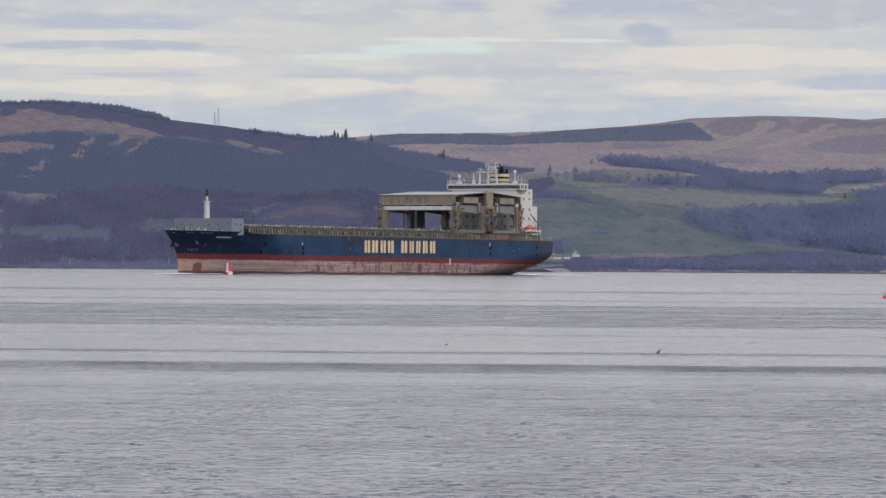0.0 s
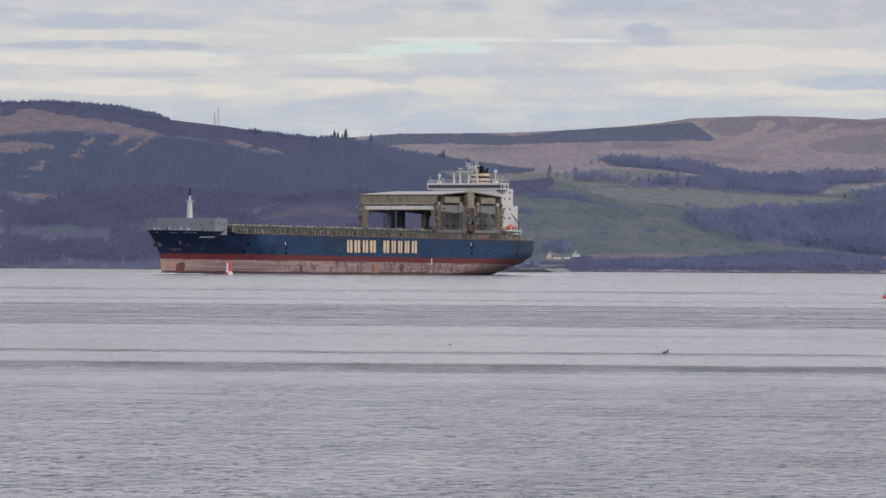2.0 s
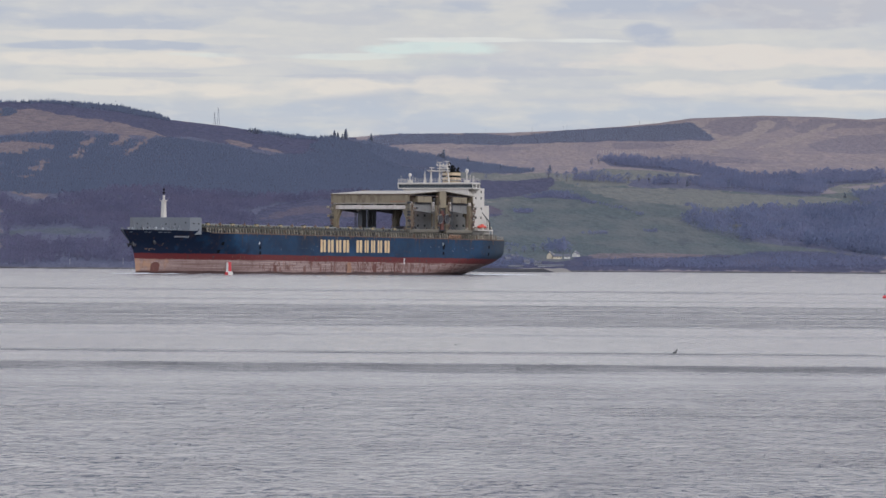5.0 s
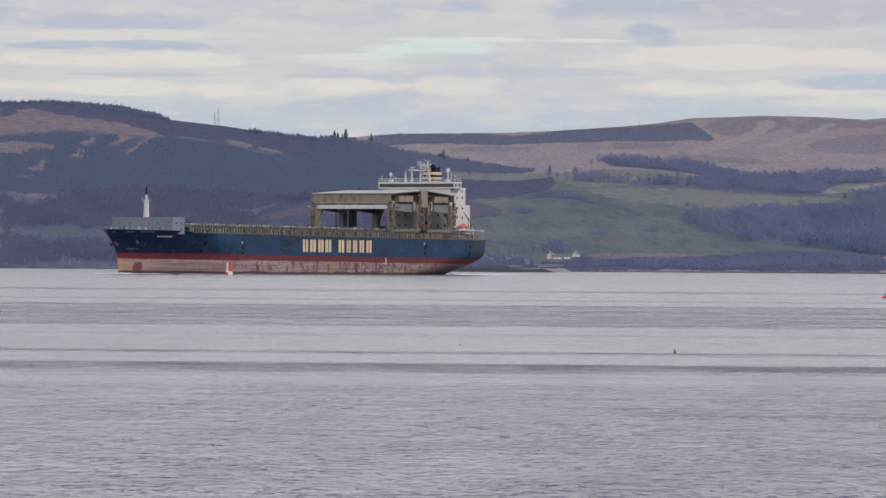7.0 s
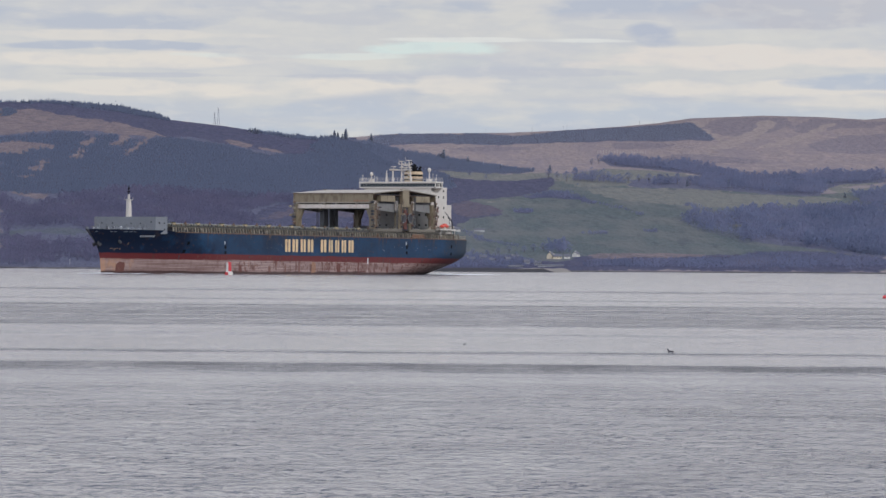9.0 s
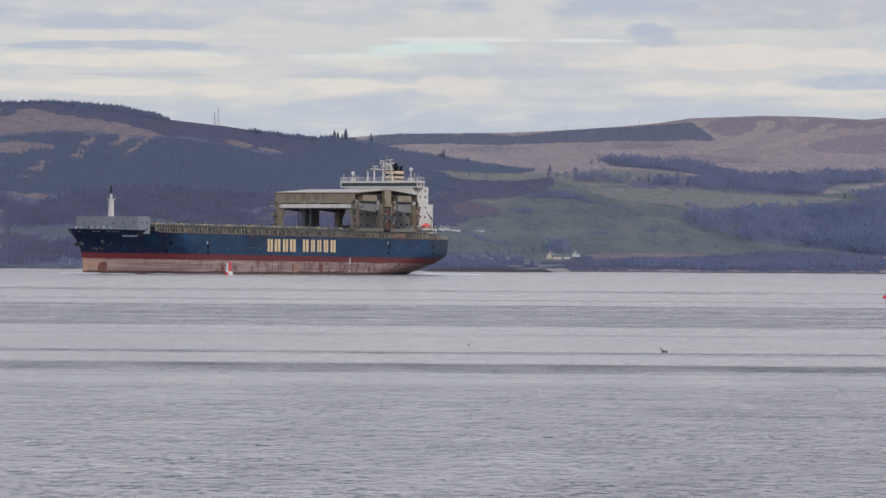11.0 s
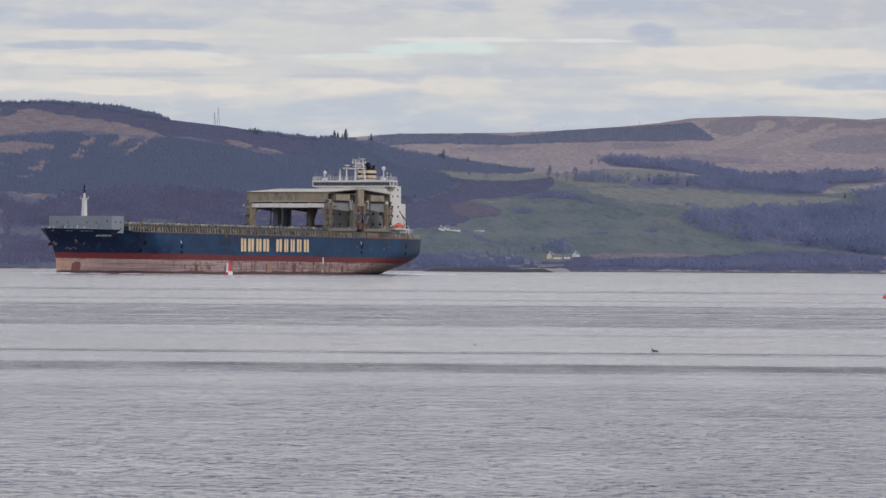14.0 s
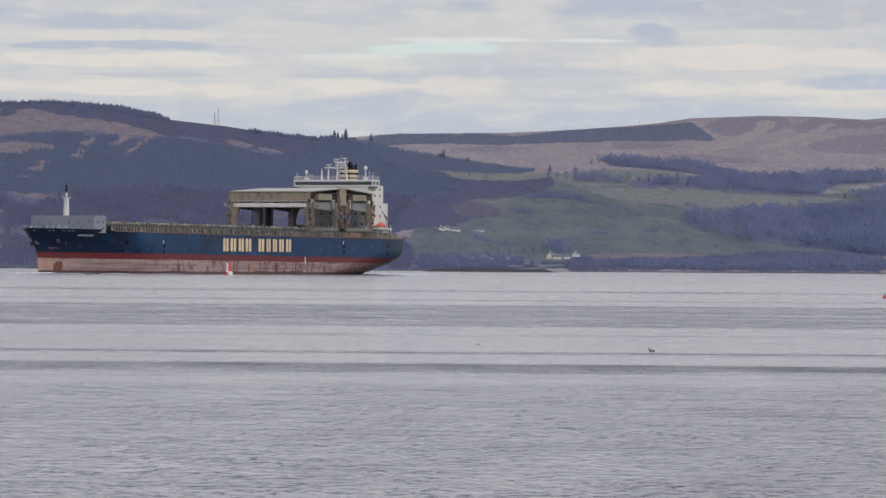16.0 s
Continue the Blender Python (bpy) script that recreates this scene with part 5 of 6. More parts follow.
for k in range(16):
    x, z = random.choice((-57.9, -54.6, -61.2, -76.6)) + random.uniform(-1.1, 1.1), random.uniform(14.6, 20.5)
    w, h = random.uniform(.12, .4), random.uniform(.2, .6)
    bm = B()
    box(bm, (x - w, 14.9, z), (x + w, 15.3, z + h), .04)
    part("drive_box", bm, random.choice((M_RUSTY, M_DARK, M_STAY, M_BROWN)), fore_gantry if x > -59 else aft_gantry)
# spreader resting on the deck inside the fore crane
bm = B()
prism(bm, [(-52, 14.5), (-51, 15.4), (-44, 15.4), (-43, 14.5)], 1, 6, 9)
part("spreader", bm, M_DARK, fore_gantry)
bm = B()
prism(bm, [(-73, 14.3), (-72, 15.2), (-65, 15.2), (-64, 14.3)], 1, 8, 11)
part("spreader", bm, M_DARK, aft_gantry)
# pipes, hoses and drive gear crowded round the legs
random.seed(33)
for crane, x0, y0, n in ((fore_gantry, -39.6, 14.9, 26), (fore_gantry, -38.8, -15.2, 22), (fore_gantry, -54.6, 15.1, 18), (aft_gantry, -61.4, 15.1, 18), (aft_gantry, -76.2, 15.0, 18)):
    for k in range(n):
        x, z = x0 + random.gauss(0, .9), 14.4 + 8.2 * random.random() ** 1.3
        y = y0 + random.uniform(-.2, .5)
        bm = B()
        if k % 3:
            rod(bm, (x, y, z), (x + random.uniform(-.8, .8), y + random.uniform(-.2, .2), z + random.uniform(.4, 1.9)), random.uniform(.06, .16), n=5)
            part("pipe", bm, random.choice((M_RUSTY, M_DARK, M_CREAM, M_BROWN)), crane)
        else:
            w, h = random.uniform(.15, .45), random.uniform(.25, .7)
            box(bm, (x - w, y - .3, z), (x + w, y + .3, z + h), .05)
            part("drive_box", bm, random.choice((M_DARK, M_RUSTY, M_STAY, M_CREAM)), crane)

# ---- deckhouse ----
bm = B()
box(bm, (-87.6, -12.5, 11.2), (-80.6, 12.5, 28.2), .1)
house = part("deckhouse", bm, M_WHITE, ship, "tall white accommodation block with rust runs")
# sheet over the lower front that carries the cranes' shade as grey
bm = B()
box(bm, (-80.62, -12.45, 11.2), (-80.45, 12.45, 22.4))
part("front_bulkhead", bm, M_FRONT, house, "front bulkhead, greyed for the shade behind the cranes")
bm = B()
box(bm, (-90.9, -12.3, 11.2), (-87.6, 12.3, 22.6), .1)
part("annex", bm, M_WHITE, house)
for z in (15.6, 18.9, 22.2, 25.4):
    for y in (-11.2, -8.6, -6.0, -2.6, 0.6, 3.6, 6.4, 8.9, 11.2):
        bm = B()
        box(bm, (-80.5, y - .34, z), (-80.4, y + .34, z + .7))
        part("window", bm, M_GLASS, house)
for z, xs in ((24.6, (-82.2, -85.4)), (21.2, (-82.2, -85.6)), (18.2, (-82.3, -85.4, -89)), (26.6, (-82.0, -85.4))):
    for x in xs:
        bm = B()
        box(bm, (x - .28, 12.2, z), (x + .28, 12.56 if x > -87 else 12.36, z + .75))
        part("window", bm, M_GLASS, house)
bm = B()
box(bm, (-80.4, -12.3, 14.0), (-79.6, 12.3, 14.3))
for y in np.linspace(-12, 12, 12):
    rod(bm, (-79.7, y, 14.3), (-79.7, y, 15.3), .05, n=4)
part("catwalk", bm, M_GREY, house)
# wheelhouse across the full beam
bm = B()
box(bm, (-81.7, -14.4, 27.85), (-77.3, 14.4, 28.3), .06)
wheelhouse = part("wheelhouse", bm, M_WHITE, ship, "white wheelhouse with a dark band of windows")
bm = B()
box(bm, (-81.9, -14.5, 29.40), (-77.0, 14.5, 30.0), .08)
part("wheelhouse_roof", bm, M_WHITE, wheelhouse)
bm = B()
box(bm, (-81.4, -14.15, 28.25), (-77.5, 14.15, 29.45))
part("window_band", bm, M_GLASS, wheelhouse, "dark band of bridge windows")
bm = B()
box(bm, (-77.55, -14.12, 28.25), (-77.46, -14.04, 29.45))
mullion = part("mullion", bm, M_STEELGREY, wheelhouse)
for i in range(1, 27):
    share(mullion, pose(0, 28.2 * i / 26, 0))
for x in (-77.6, -78.8, -80.1, -81.3):
    bm = B()
    box(bm, (x - .16, 14.05, 28.25), (x + .16, 14.21, 29.45))
    part("mullion", bm, M_WHITE, wheelhouse)
for s in (1, -1):
    bm = B()
    prism(bm, [(s * 12.4, 27.85), (s * 14.2, 27.85), (s * 12.4, 26.4)], 0, -81.6, -79.4)
    part("wing_bracket", bm, M_WHITE, wheelhouse)
bm = B()
box(bm, (-80.6, -12.4, 25.2), (-77.6, 12.4, 27.9), .1)
part("bridge_front", bm, M_WHITE, wheelhouse, "white front wall below the bridge windows")
for s in (1, -1):
    bm = B()
    for x in (-81.6, -79.4, -77.2):
        box(bm, (x - .12, s * 14.3 - .12, 28.2), (x + .12, s * 14.3 + .12, 29.5))
    part("wing_post", bm, M_WHITE, wheelhouse)
# rails and gear on the wheelhouse roof
bm = B()
for y in np.linspace(-14.2, 14.2, 27):
    rod(bm, (-77.2, y, 30.0), (-77.2, y, 31.15), .05, n=4)
for x in np.linspace(-81.7, -77.2, 5):
    for y in (-14.3, 14.3):
        rod(bm, (x, y, 30.0), (x, y, 31.15), .05, n=4)
for z in (30.6, 31.15):
    rod(bm, (-77.2, -14.3, z), (-77.2, 14.3, z), .05, n=4)
    for y in (-14.3, 14.3):
        rod(bm, (-81.7, y, z), (-77.2, y, z), .05, n=4)
part("roof_rail", bm, M_WHITE, wheelhouse)


def dome(x, y, z0, z1, r):
    bm = B()
    rod(bm, (x, y, 30.0), (x, y, z0), .22, .18, 8)
    box(bm, (x - .6, y - .6, 30.0), (x + .6, y + .6, 30.9))
    mast = part("dome_mast", bm, M_WHITE, ship)
    bm = B()
    ball(bm, (x, y, (z0 + z1) / 2), r, r, (z1 - z0) / 2 + .1, 12)
    part("dome", bm, M_WHITE, mast, "white satellite dome")


dome(-79.5, -11.2, 31.9, 33.1, .56)
dome(-81.2, 9.6, 33.2, 34.4, .60)
bm = B()
rod(bm, (-81, -6.4, 30.0), (-81, -6.4, 33.8), .5, .12, 6)
rod(bm, (-81, -7.0, 32.6), (-81, -5.9, 32.6), .08, n=5)
part("signal_mast", bm, M_WHITE, ship)
for y, h in ((-13.9, 32.3), (-8.5, 31.7), (11.4, 32.1), (12.6, 32.6), (13.9, 32.2), (-2.5, 31.9), (-9.4, 32.0), (4.2, 31.8)):
    bm = B()
    rod(bm, (-78.4, y, 30.0), (-78.4, y, h), .08, .05, 5)
    ball(bm, (-78.4, y, h - .3), .2, .2, .22, 6)
    part("searchlight", bm, M_WHITE, wheelhouse)

# radar mast
bm = B()
rod(bm, (-80.0, -3.4, 30.0), (-80.0, -3.4, 34.0), .30, .22, 8)
for y in (-.4, 2.4):
    rod(bm, (-80.6, y * 1.3, 30.0), (-80.6, y, 36.2), .30, .20, 8)
rod(bm, (-80.0, -4.6, 33.8), (-80.0, 3.8, 33.8), .22, n=6)
rod(bm, (-80.6, -1.6, 35.6), (-80.6, 3.4, 35.6), .15, n=6)
box(bm, (-80.9, -4.4, 33.9), (-79.1, -2.2, 34.15))
box(bm, (-81.4, -.9, 34.5), (-79.6, 2.9, 34.75))
radar_mast = part("radar_mast", bm, M_WHITE, ship, "white goal-post radar mast on the bridge roof")
for y, z in ((-3.4, 34.9), (-0.4, 36.6), (1.4, 35.3), (2.4, 36.9)):
    bm = B()
    rod(bm, (-80.4, y, 33.9 if z < 36 else 36.0), (-80.4, y, z), .14, n=5)
    box(bm, (-80.6, y - .85, z - .14), (-80.2, y + .85, z + .12))
    part("scanner", bm, M_WHITE, radar_mast)
bm = B()
for k in range(4):
    rod(bm, (-80.6, -.4, 31.0 + k * 1.3), (-80.6, 2.4, 32.1 + k * 1.3), .11, n=4)
    rod(bm, (-80.6, 2.4, 31.0 + k * 1.3), (-80.6, -.4, 32.1 + k * 1.3), .11, n=4)
part("lattice", bm, M_WHITE, radar_mast)
for y, h in ((-1.5, 37.4), (.9, 38.1), (3.2, 36.9)):
    bm = B()
    rod(bm, (-80.6, y, 35.5), (-80.6, y, h), .07, .04, 5)
    ball(bm, (-80.6, y, 36.0), .26, .26, .3, 6)
    part("aerial", bm, M_WHITE, radar_mast)

# funnel
bm = B()
prism(bm, [(-89.6, -1.7), (-88.9, -2.5), (-85.7, -2.5), (-85.0, -1.7), (-85.0, 1.7), (-85.7, 2.5), (-88.9, 2.5), (-89.6, 1.7)], 2, 26.0, 33.4)
funnel = part("funnel", bm, M_FUNNEL, ship, "buff funnel with black bands and black top")
for z0, z1 in ((30.5, 31.0), (31.8, 32.45)):
    bm = B()
    prism(bm, [(-89.63, -1.72), (-88.92, -2.53), (-85.68, -2.53), (-84.97, -1.72), (-84.97, 1.72), (-85.68, 2.53), (-88.92, 2.53), (-89.63, 1.72)], 2, z0, z1)
    part("funnel_band", bm, M_BLACK, funnel)
bm = B()
prism(bm, [(-89.2, -1.6), (-85.6, -2.0), (-85.4, 1.8), (-89.2, 2.0)], 2, 33.35, 34.0)
part("funnel_top", bm, M_BLACK, funnel)
for x, y, h, r in ((-86.4, -.6, 36.6, .42), (-86.8, .6, 35.6, .45), (-88.4, 1.6, 35.0, .40), (-86.2, 1.6, 34.9, .38), (-88.0, -.6, 35.9, .3)):
    bm = B()
    rod(bm, (x, y, 33.9), (x, y, h - .5), r, n=8)
    rod(bm, (x, y, h - .55), (x - .45, y + .25, h), r, r * .9, n=8)
    part("exhaust_pipe", bm, M_BLACK, funnel)

# boat deck on posts, with lifeboat and davit
bm = B()
box(bm, (-91.8, -13.2, 14.25), (-87.6, 13.4, 14.75))
box(bm, (-87.7, 12.0, 14.3), (-79.0, 15.2, 14.7))
boat_deck = part("boat_deck", bm, M_WHITE, ship)
for x in (-81, -84.5, -88, -91.4):
    for y in (14.2, -13.8):
        bm = B()
        rod(bm, (x, y if x > -90 else y * .93, 11.2), (x, y if x > -90 else y * .93, 14.3), .16, n=6)
        part("post", bm, M_WHITE, boat_deck)
bm = B()
box(bm, (-91.0, -10, 11.2), (-88.0, 10.6, 14.3))
part("mooring_house", bm, M_GREY, ship)
bm = B()
for x in np.linspace(-98.6, -80, 24):
    y = beam_at(x, 11) - .15
    rod(bm, (x, y, 11.2), (x, y, 12.5), .07, n=4)
    rod(bm, (x, -y, 11.2), (x, -y, 12.5), .07, n=4)
for z in (11.8, 12.45):
    for x0, x1 in zip(np.linspace(-98.6, -80, 9), np.linspace(-98.6, -80, 9)[1:]):
        rod(bm, (x0, beam_at(x0, 11) - .15, z), (x1, beam_at(x1, 11) - .15, z), .06, n=4)
for y in np.linspace(-12.5, 12.5, 12):
    rod(bm, (-99.2, y, 11.2), (-99.2, y, 12.5), .07, n=4)
part("stern_rail", bm, M_STAY, ship)
bm = B()
ball(bm, (-83.2, 14.2, 15.6), 2.6, .95, .62, 14)
for v in bm.verts:
    v.co.z = max(v.co.z, 15.15)
box(bm, (-84.2, 13.8, 16.0), (-82.6, 14.6, 16.5), .15)
lifeboat = part("lifeboat", bm, M_ORANGE, ship, "orange-red lifeboat on the boat deck")
bm = B()
for x in (-82.2, -85.8):
    box(bm, (x - .15, 13.5, 14.7), (x + .15, 15.2, 15.5))
part("cradle", bm, M_WHITE, lifeboat)
bm = B()
rod(bm, (-88.8, 14.0, 14.7), (-88.4, 14.0, 17.2), .28, .22, 6)
rod(bm, (-88.4, 14.0, 17.2), (-83.4, 14.3, 20.2), .20, .12, 6)
rod(bm, (-87.4, 14.0, 14.8), (-86.2, 14.2, 18.5), .10, .08, 5)
part("davit", bm, M_DARK, ship, "dark boat davit with slanting arm")
for x, y, r in ((-90.9, 12.6, .5), (-88.9, 12.9, .5), (-89.4, 11.0, .45), (-90.8, 10.4, .5)):
    bm = B()
    rod(bm, (x - .7, y, 15.3), (x + .7, y, 15.3), r, n=10)
    part("life_raft", bm, M_STAY, ship, "white life-raft canister")

# stowed gangway on the port rail, below the aft crane
bm = B()
for k in range(5):
    x = -60.5 - k * 1.5
    rod(bm, (x, 15.62, 11.9), (x - .75, 15.62, 12.9), .13, n=5)
    rod(bm, (x - .75, 15.62, 12.9), (x - 1.5, 15.62, 11.9), .13, n=5)
rod(bm, (-60.3, 15.62, 11.9), (-68.2, 15.62, 11.9), .1, n=5)
part("gangway", bm, M_PRIMER, ship, "rusty orange gangway stowed along the rail")

# ---- bow wave and wash: foam that keeps with the ship ----
def foam(name, strips, label):
    bm = B()
    random.seed(11)
    for x0, y0, x1, y1, w, h in strips:
        n = 14
        rows = []
        for i in range(n + 1):
            t = i / n
            x, y = x0 + (x1 - x0) * t, y0 + (y1 - y0) * t
            j = random.uniform(.4, 1.0) * math.sin(math.pi * min(1, .12 + t * .9)) ** .6
            d = Vector((y1 - y0, x0 - x1, 0)).normalized()
            c = Vector((x, y, 0.02))
            rows.append([bm.verts.new(c - d * w * j), bm.verts.new(c + Vector((0, 0, h * j))), bm.verts.new(c + d * w * j)])
        for a, b in zip(rows, rows[1:]):
            bm.faces.new((a[0], b[0], b[1], a[1])), bm.faces.new((a[1], b[1], b[2], a[2]))
    return tagged(new(name, mesh_of(name, bm, M_FOAM)), label, "foam", kind="stuff")


bow_wave = foam("bow_wave", [(92, .3, 87, 4.4, .3, .3), (93, -.3, 85, -6, .35, .3), (89, 4.0, 79, 12, .22, .12), (96, 1.5, 90, 7, .25, .12), (99, -3, 92, 2, .2, .1), (78, 13, 66, 17, .2, .1), (70, 17, 40, 20, .16, .07)],
                "white bow wave breaking along the stem")
stern_wash = foam("stern_wash", [(-84, 5, -97, 7, .5, .3), (-86, -3, -104, -2, .7, .3), (-90, 3, -112, 5, .5, .22), (-92, 9, -106, 12, .3, .12), (-104, 0, -122, 3, .4, .12), (-110, 8, -128, 11, .3, .1), (-116, -4, -140, -3, .4, .1)],
                  "white churned wash behind the stern")

# ---- buoys ----
channel_buoy = tagged(new("channel_buoy"), "red and white channel buoy with a flat-topped can tower", "buoy")
for a, m in ((90, M_RED), (270, M_BUOYWHITE)):
    for name, r0, r1, z0, z1, mm in (("tower_panel", .78, .70, .95, 3.55, m), ("float_panel", 1.08, 1.12, -.3, .85, M_RED if m is M_BUOYWHITE else M_BUOYWHITE)):
        bm = B()
        angles = [radians(a + d) for d in range(-90, 91, 18)]
        low = [bm.verts.new((r0 * math.cos(t), r0 * math.sin(t), z0)) for t in angles]
        top = [bm.verts.new((r1 * math.cos(t), r1 * math.sin(t), z1)) for t in angles]
        for k in range(len(angles) - 1):
            bm.faces.new((low[k], low[k + 1], top[k + 1], top[k]))
        bm.faces.new(top), bm.faces.new(low[::-1]), bm.faces.new((low[0], top[0], top[-1], low[-1]))
        part(name, bm, mm, channel_buoy)
bm = B()
rod(bm, (0, 0, .84), (0, 0, 1.0), 1.0, .86, 16)
part("collar", bm, M_BUOYWHITE, channel_buoy)
bm = B()
rod(bm, (0, 0, 3.5), (0, 0, 3.62), .74, .70, 16)
rod(bm, (0, 0, 3.62), (0, 0, 3.8), .16, .14, 8)
part("lantern", bm, M_RED, channel_buoy)
channel_buoy.matrix_basis = pose(-59.9, 1328.2, 0, 0, 0, -98)

mooring_buoy = tagged(new("mooring_buoy"), "round orange-red mooring buoy afloat", "buoy")
bm = B()
ball(bm, (0, 0, .12), .26, .26, .25, 14)
part("ball", bm, M_RED, mooring_buoy)
bm = B()
rod(bm, (0, 0, .38), (0, 0, .5), .06, n=6)
part("eye", bm, M_DARK, mooring_buoy)
mooring_buoy.matrix_basis = pose(54.2, 582, 0)

# ---- birds on the water ----
M_PLUME = surface("dark_plumage", (0.045, 0.042, 0.045), 0.8, small=30)
M_PALEPLUME = surface("pale_plumage", (0.42, 0.42, 0.42), 0.8, small=30)


def bird(name, label, s, body, belly):
    top = tagged(new(name), label, "bird")
    bm = B()
    ball(bm, (0, 0, .05), .15, .075, .065, 10)
    part("body", bm, body, top)
    bm = B()
    ball(bm, (0.0, 0, .03), .12, .079, .045, 8)
    part("flank", bm, belly, top)
    bm = B()
    rod(bm, (.10, 0, .07), (.145, 0, .17), .035, .026, 6)
    ball(bm, (.155, 0, .185), .042, .032, .032, 8)
    part("head", bm, body, top)
    bm = B()
    rod(bm, (.19, 0, .185), (.245, 0, .175), .012, .004, 5)
    part("bill", bm, M_DARK, top)
    bm = B()
    prism(bm, [(-.12, -.03), (-.20, -.02), (-.20, .02), (-.12, .03)], 2, .07, .085)
    part("tail", bm, body, top)
    for o in top.children:
        o.matrix_basis = Matrix.Scale(s, 4) @ o.matrix_basis
    return top


sea_bird = bird("sea_bird", "small grey seabird swimming on the water", 0.95, M_PLUME, M_PALEPLUME)
resting_bird = bird("sea_bird", "dark seabird low on the water", 0.38, M_PLUME, M_PLUME)
drifting_bird = bird("sea_bird", "dark seabird drifting far out", 0.4, M_PLUME, M_PLUME)

# ---- houses on the far shore ----
M_RENDER = surface("white_render", (0.52, 0.50, 0.46), 0.8, wear=(0.5, 0.45, 0.38), amount=0.3)
M_OLDCREAM = surface("cream_render", (0.56, 0.48, 0.36), 0.8, wear=(0.45, 0.38, 0.30), amount=0.3)
M_SLATE = surface("slate_roof", (0.105, 0.105, 0.125), 0.7)
M_VILLAGE = surface("grey_stone_render", (0.27, 0.27, 0.29), 0.8)


def cottage(x, y, w, d, eaves, ridge, turn, wall=None, name="house", label="white rendered house with a slate roof on the far shore", chimneys=1, windows=3):
    """A house with a gabled roof: w along its ridge, d deep."""
    top = tagged(new(name), label, "house")
    bm = B()
    prism(bm, [(-d / 2, -1), (-d / 2, eaves), (0, ridge), (d / 2, eaves), (d / 2, -1)], 0, -w / 2, w / 2)
    part("wall", bm, wall or M_RENDER, top)
    for s in (1, -1):
        bm = B()
        prism(bm, [(s * (d / 2 + .25), eaves - .1), (0, ridge + .05), (0, ridge + .25), (s * (d / 2 + .25), eaves + .1)], 0, -w / 2 - .2, w / 2 + .2)
        part("roof", bm, M_SLATE, top)
    for k in range(chimneys):
        bm = B()
        cx = (-w / 2 + .5) if k == 0 else (w / 2 - .5)
        box(bm, (cx - .22, -.3, ridge - .3), (cx + .22, .3, ridge + .55), .05)
        part("chimney", bm, wall or M_RENDER, top)
    for k in range(windows):
        bm = B()
        cx = -w / 2 + w * (k + .5) / windows
        box(bm, (cx - .22, -d / 2 - .06, eaves * .45), (cx + .22, -d / 2 + .05, eaves * .75))
        part("window", bm, M_GLASS, top)
    top.matrix_basis = pose(x, y, float(height(np.float64(x), np.float64(y))), 0, 0, turn)
    return top


cottage(53.8, 2370, 3.4, 2.8, 1.8, 3.2, 66, wall=M_OLDCREAM, windows=1, label="cream rendered gabled house with a slate roof")
cottage(57.0, 2368, 4.4, 2.6, 1.2, 2.3, 6, wall=M_OLDCREAM, windows=3, label="cream rendered wing with a slate roof")
cottage(62, 2371, 3, 2.6, 1.0, 2.1, 0, chimneys=0, windows=1)
cottage(67, 2392, 3.2, 2.6, 1.4, 2.5, 62, windows=1)
cottage(-1, 2682, 3.4, 2.4, 1.1, 2.2, 70, windows=1)
cottage(2, 2698, 3.6, 2.4, 1.2, 2.7, 60, chimneys=0, windows=1)
cottage(6, 2702, 7.5, 3, 0.9, 2.2, 5, chimneys=0, windows=2)
cottage(21, 2742, 6, 2.5, 1.0, 1.6, 0, chimneys=0, windows=0, wall=M_DIM, label="long low farm shed with a pale roof")
cottage(208, 3597, 9, 3, 1.4, 2.2, 5, chimneys=0, windows=2)
cottage(284, 3088, 6, 3, 1.8, 3.0, 20, windows=1)
cottage(52, 2284, 12, 2.0, 0.4, 0.7, 2, chimneys=0, windows=0, wall=M_DIM, label="long low farm shed with a pale roof")
cottage(35, 2282, 7, 2, 0.4, 0.7, -3, chimneys=0, windows=0, wall=M_DIM, label="long low farm shed with a pale roof")
cottage(11, 2351, 2.5, 2.2, 0.9, 1.7, -20, wall=M_VILLAGE, label="grey stone village house behind bare trees")
cottage(14, 2331, 3.1, 2.2, 0.9, 1.7, 17, wall=M_VILLAGE, label="grey stone village house behind bare trees")
cottage(20, 2357, 3.7, 2.2, 0.9, 1.7, 4, wall=M_VILLAGE, label="grey stone village house behind bare trees")
cottage(24, 2330, 2.5, 2.2, 0.9, 1.7, -9, wall=M_VILLAGE, label="grey stone village house behind bare trees")
cottage(32, 2347, 3.1, 2.2, 0.9, 1.7, 28, wall=M_VILLAGE, label="grey stone village house behind bare trees")
cottage(36, 2375, 3.7, 2.2, 0.9, 1.7, 15, wall=M_VILLAGE, label="grey stone village house behind bare trees")
cottage(41, 2316, 2.5, 2.2, 0.9, 1.7, 2, wall=M_VILLAGE, label="grey stone village house behind bare trees")
cottage(46, 2297, 3.1, 2.2, 0.9, 1.7, -11, wall=M_VILLAGE, label="grey stone village house behind bare trees")

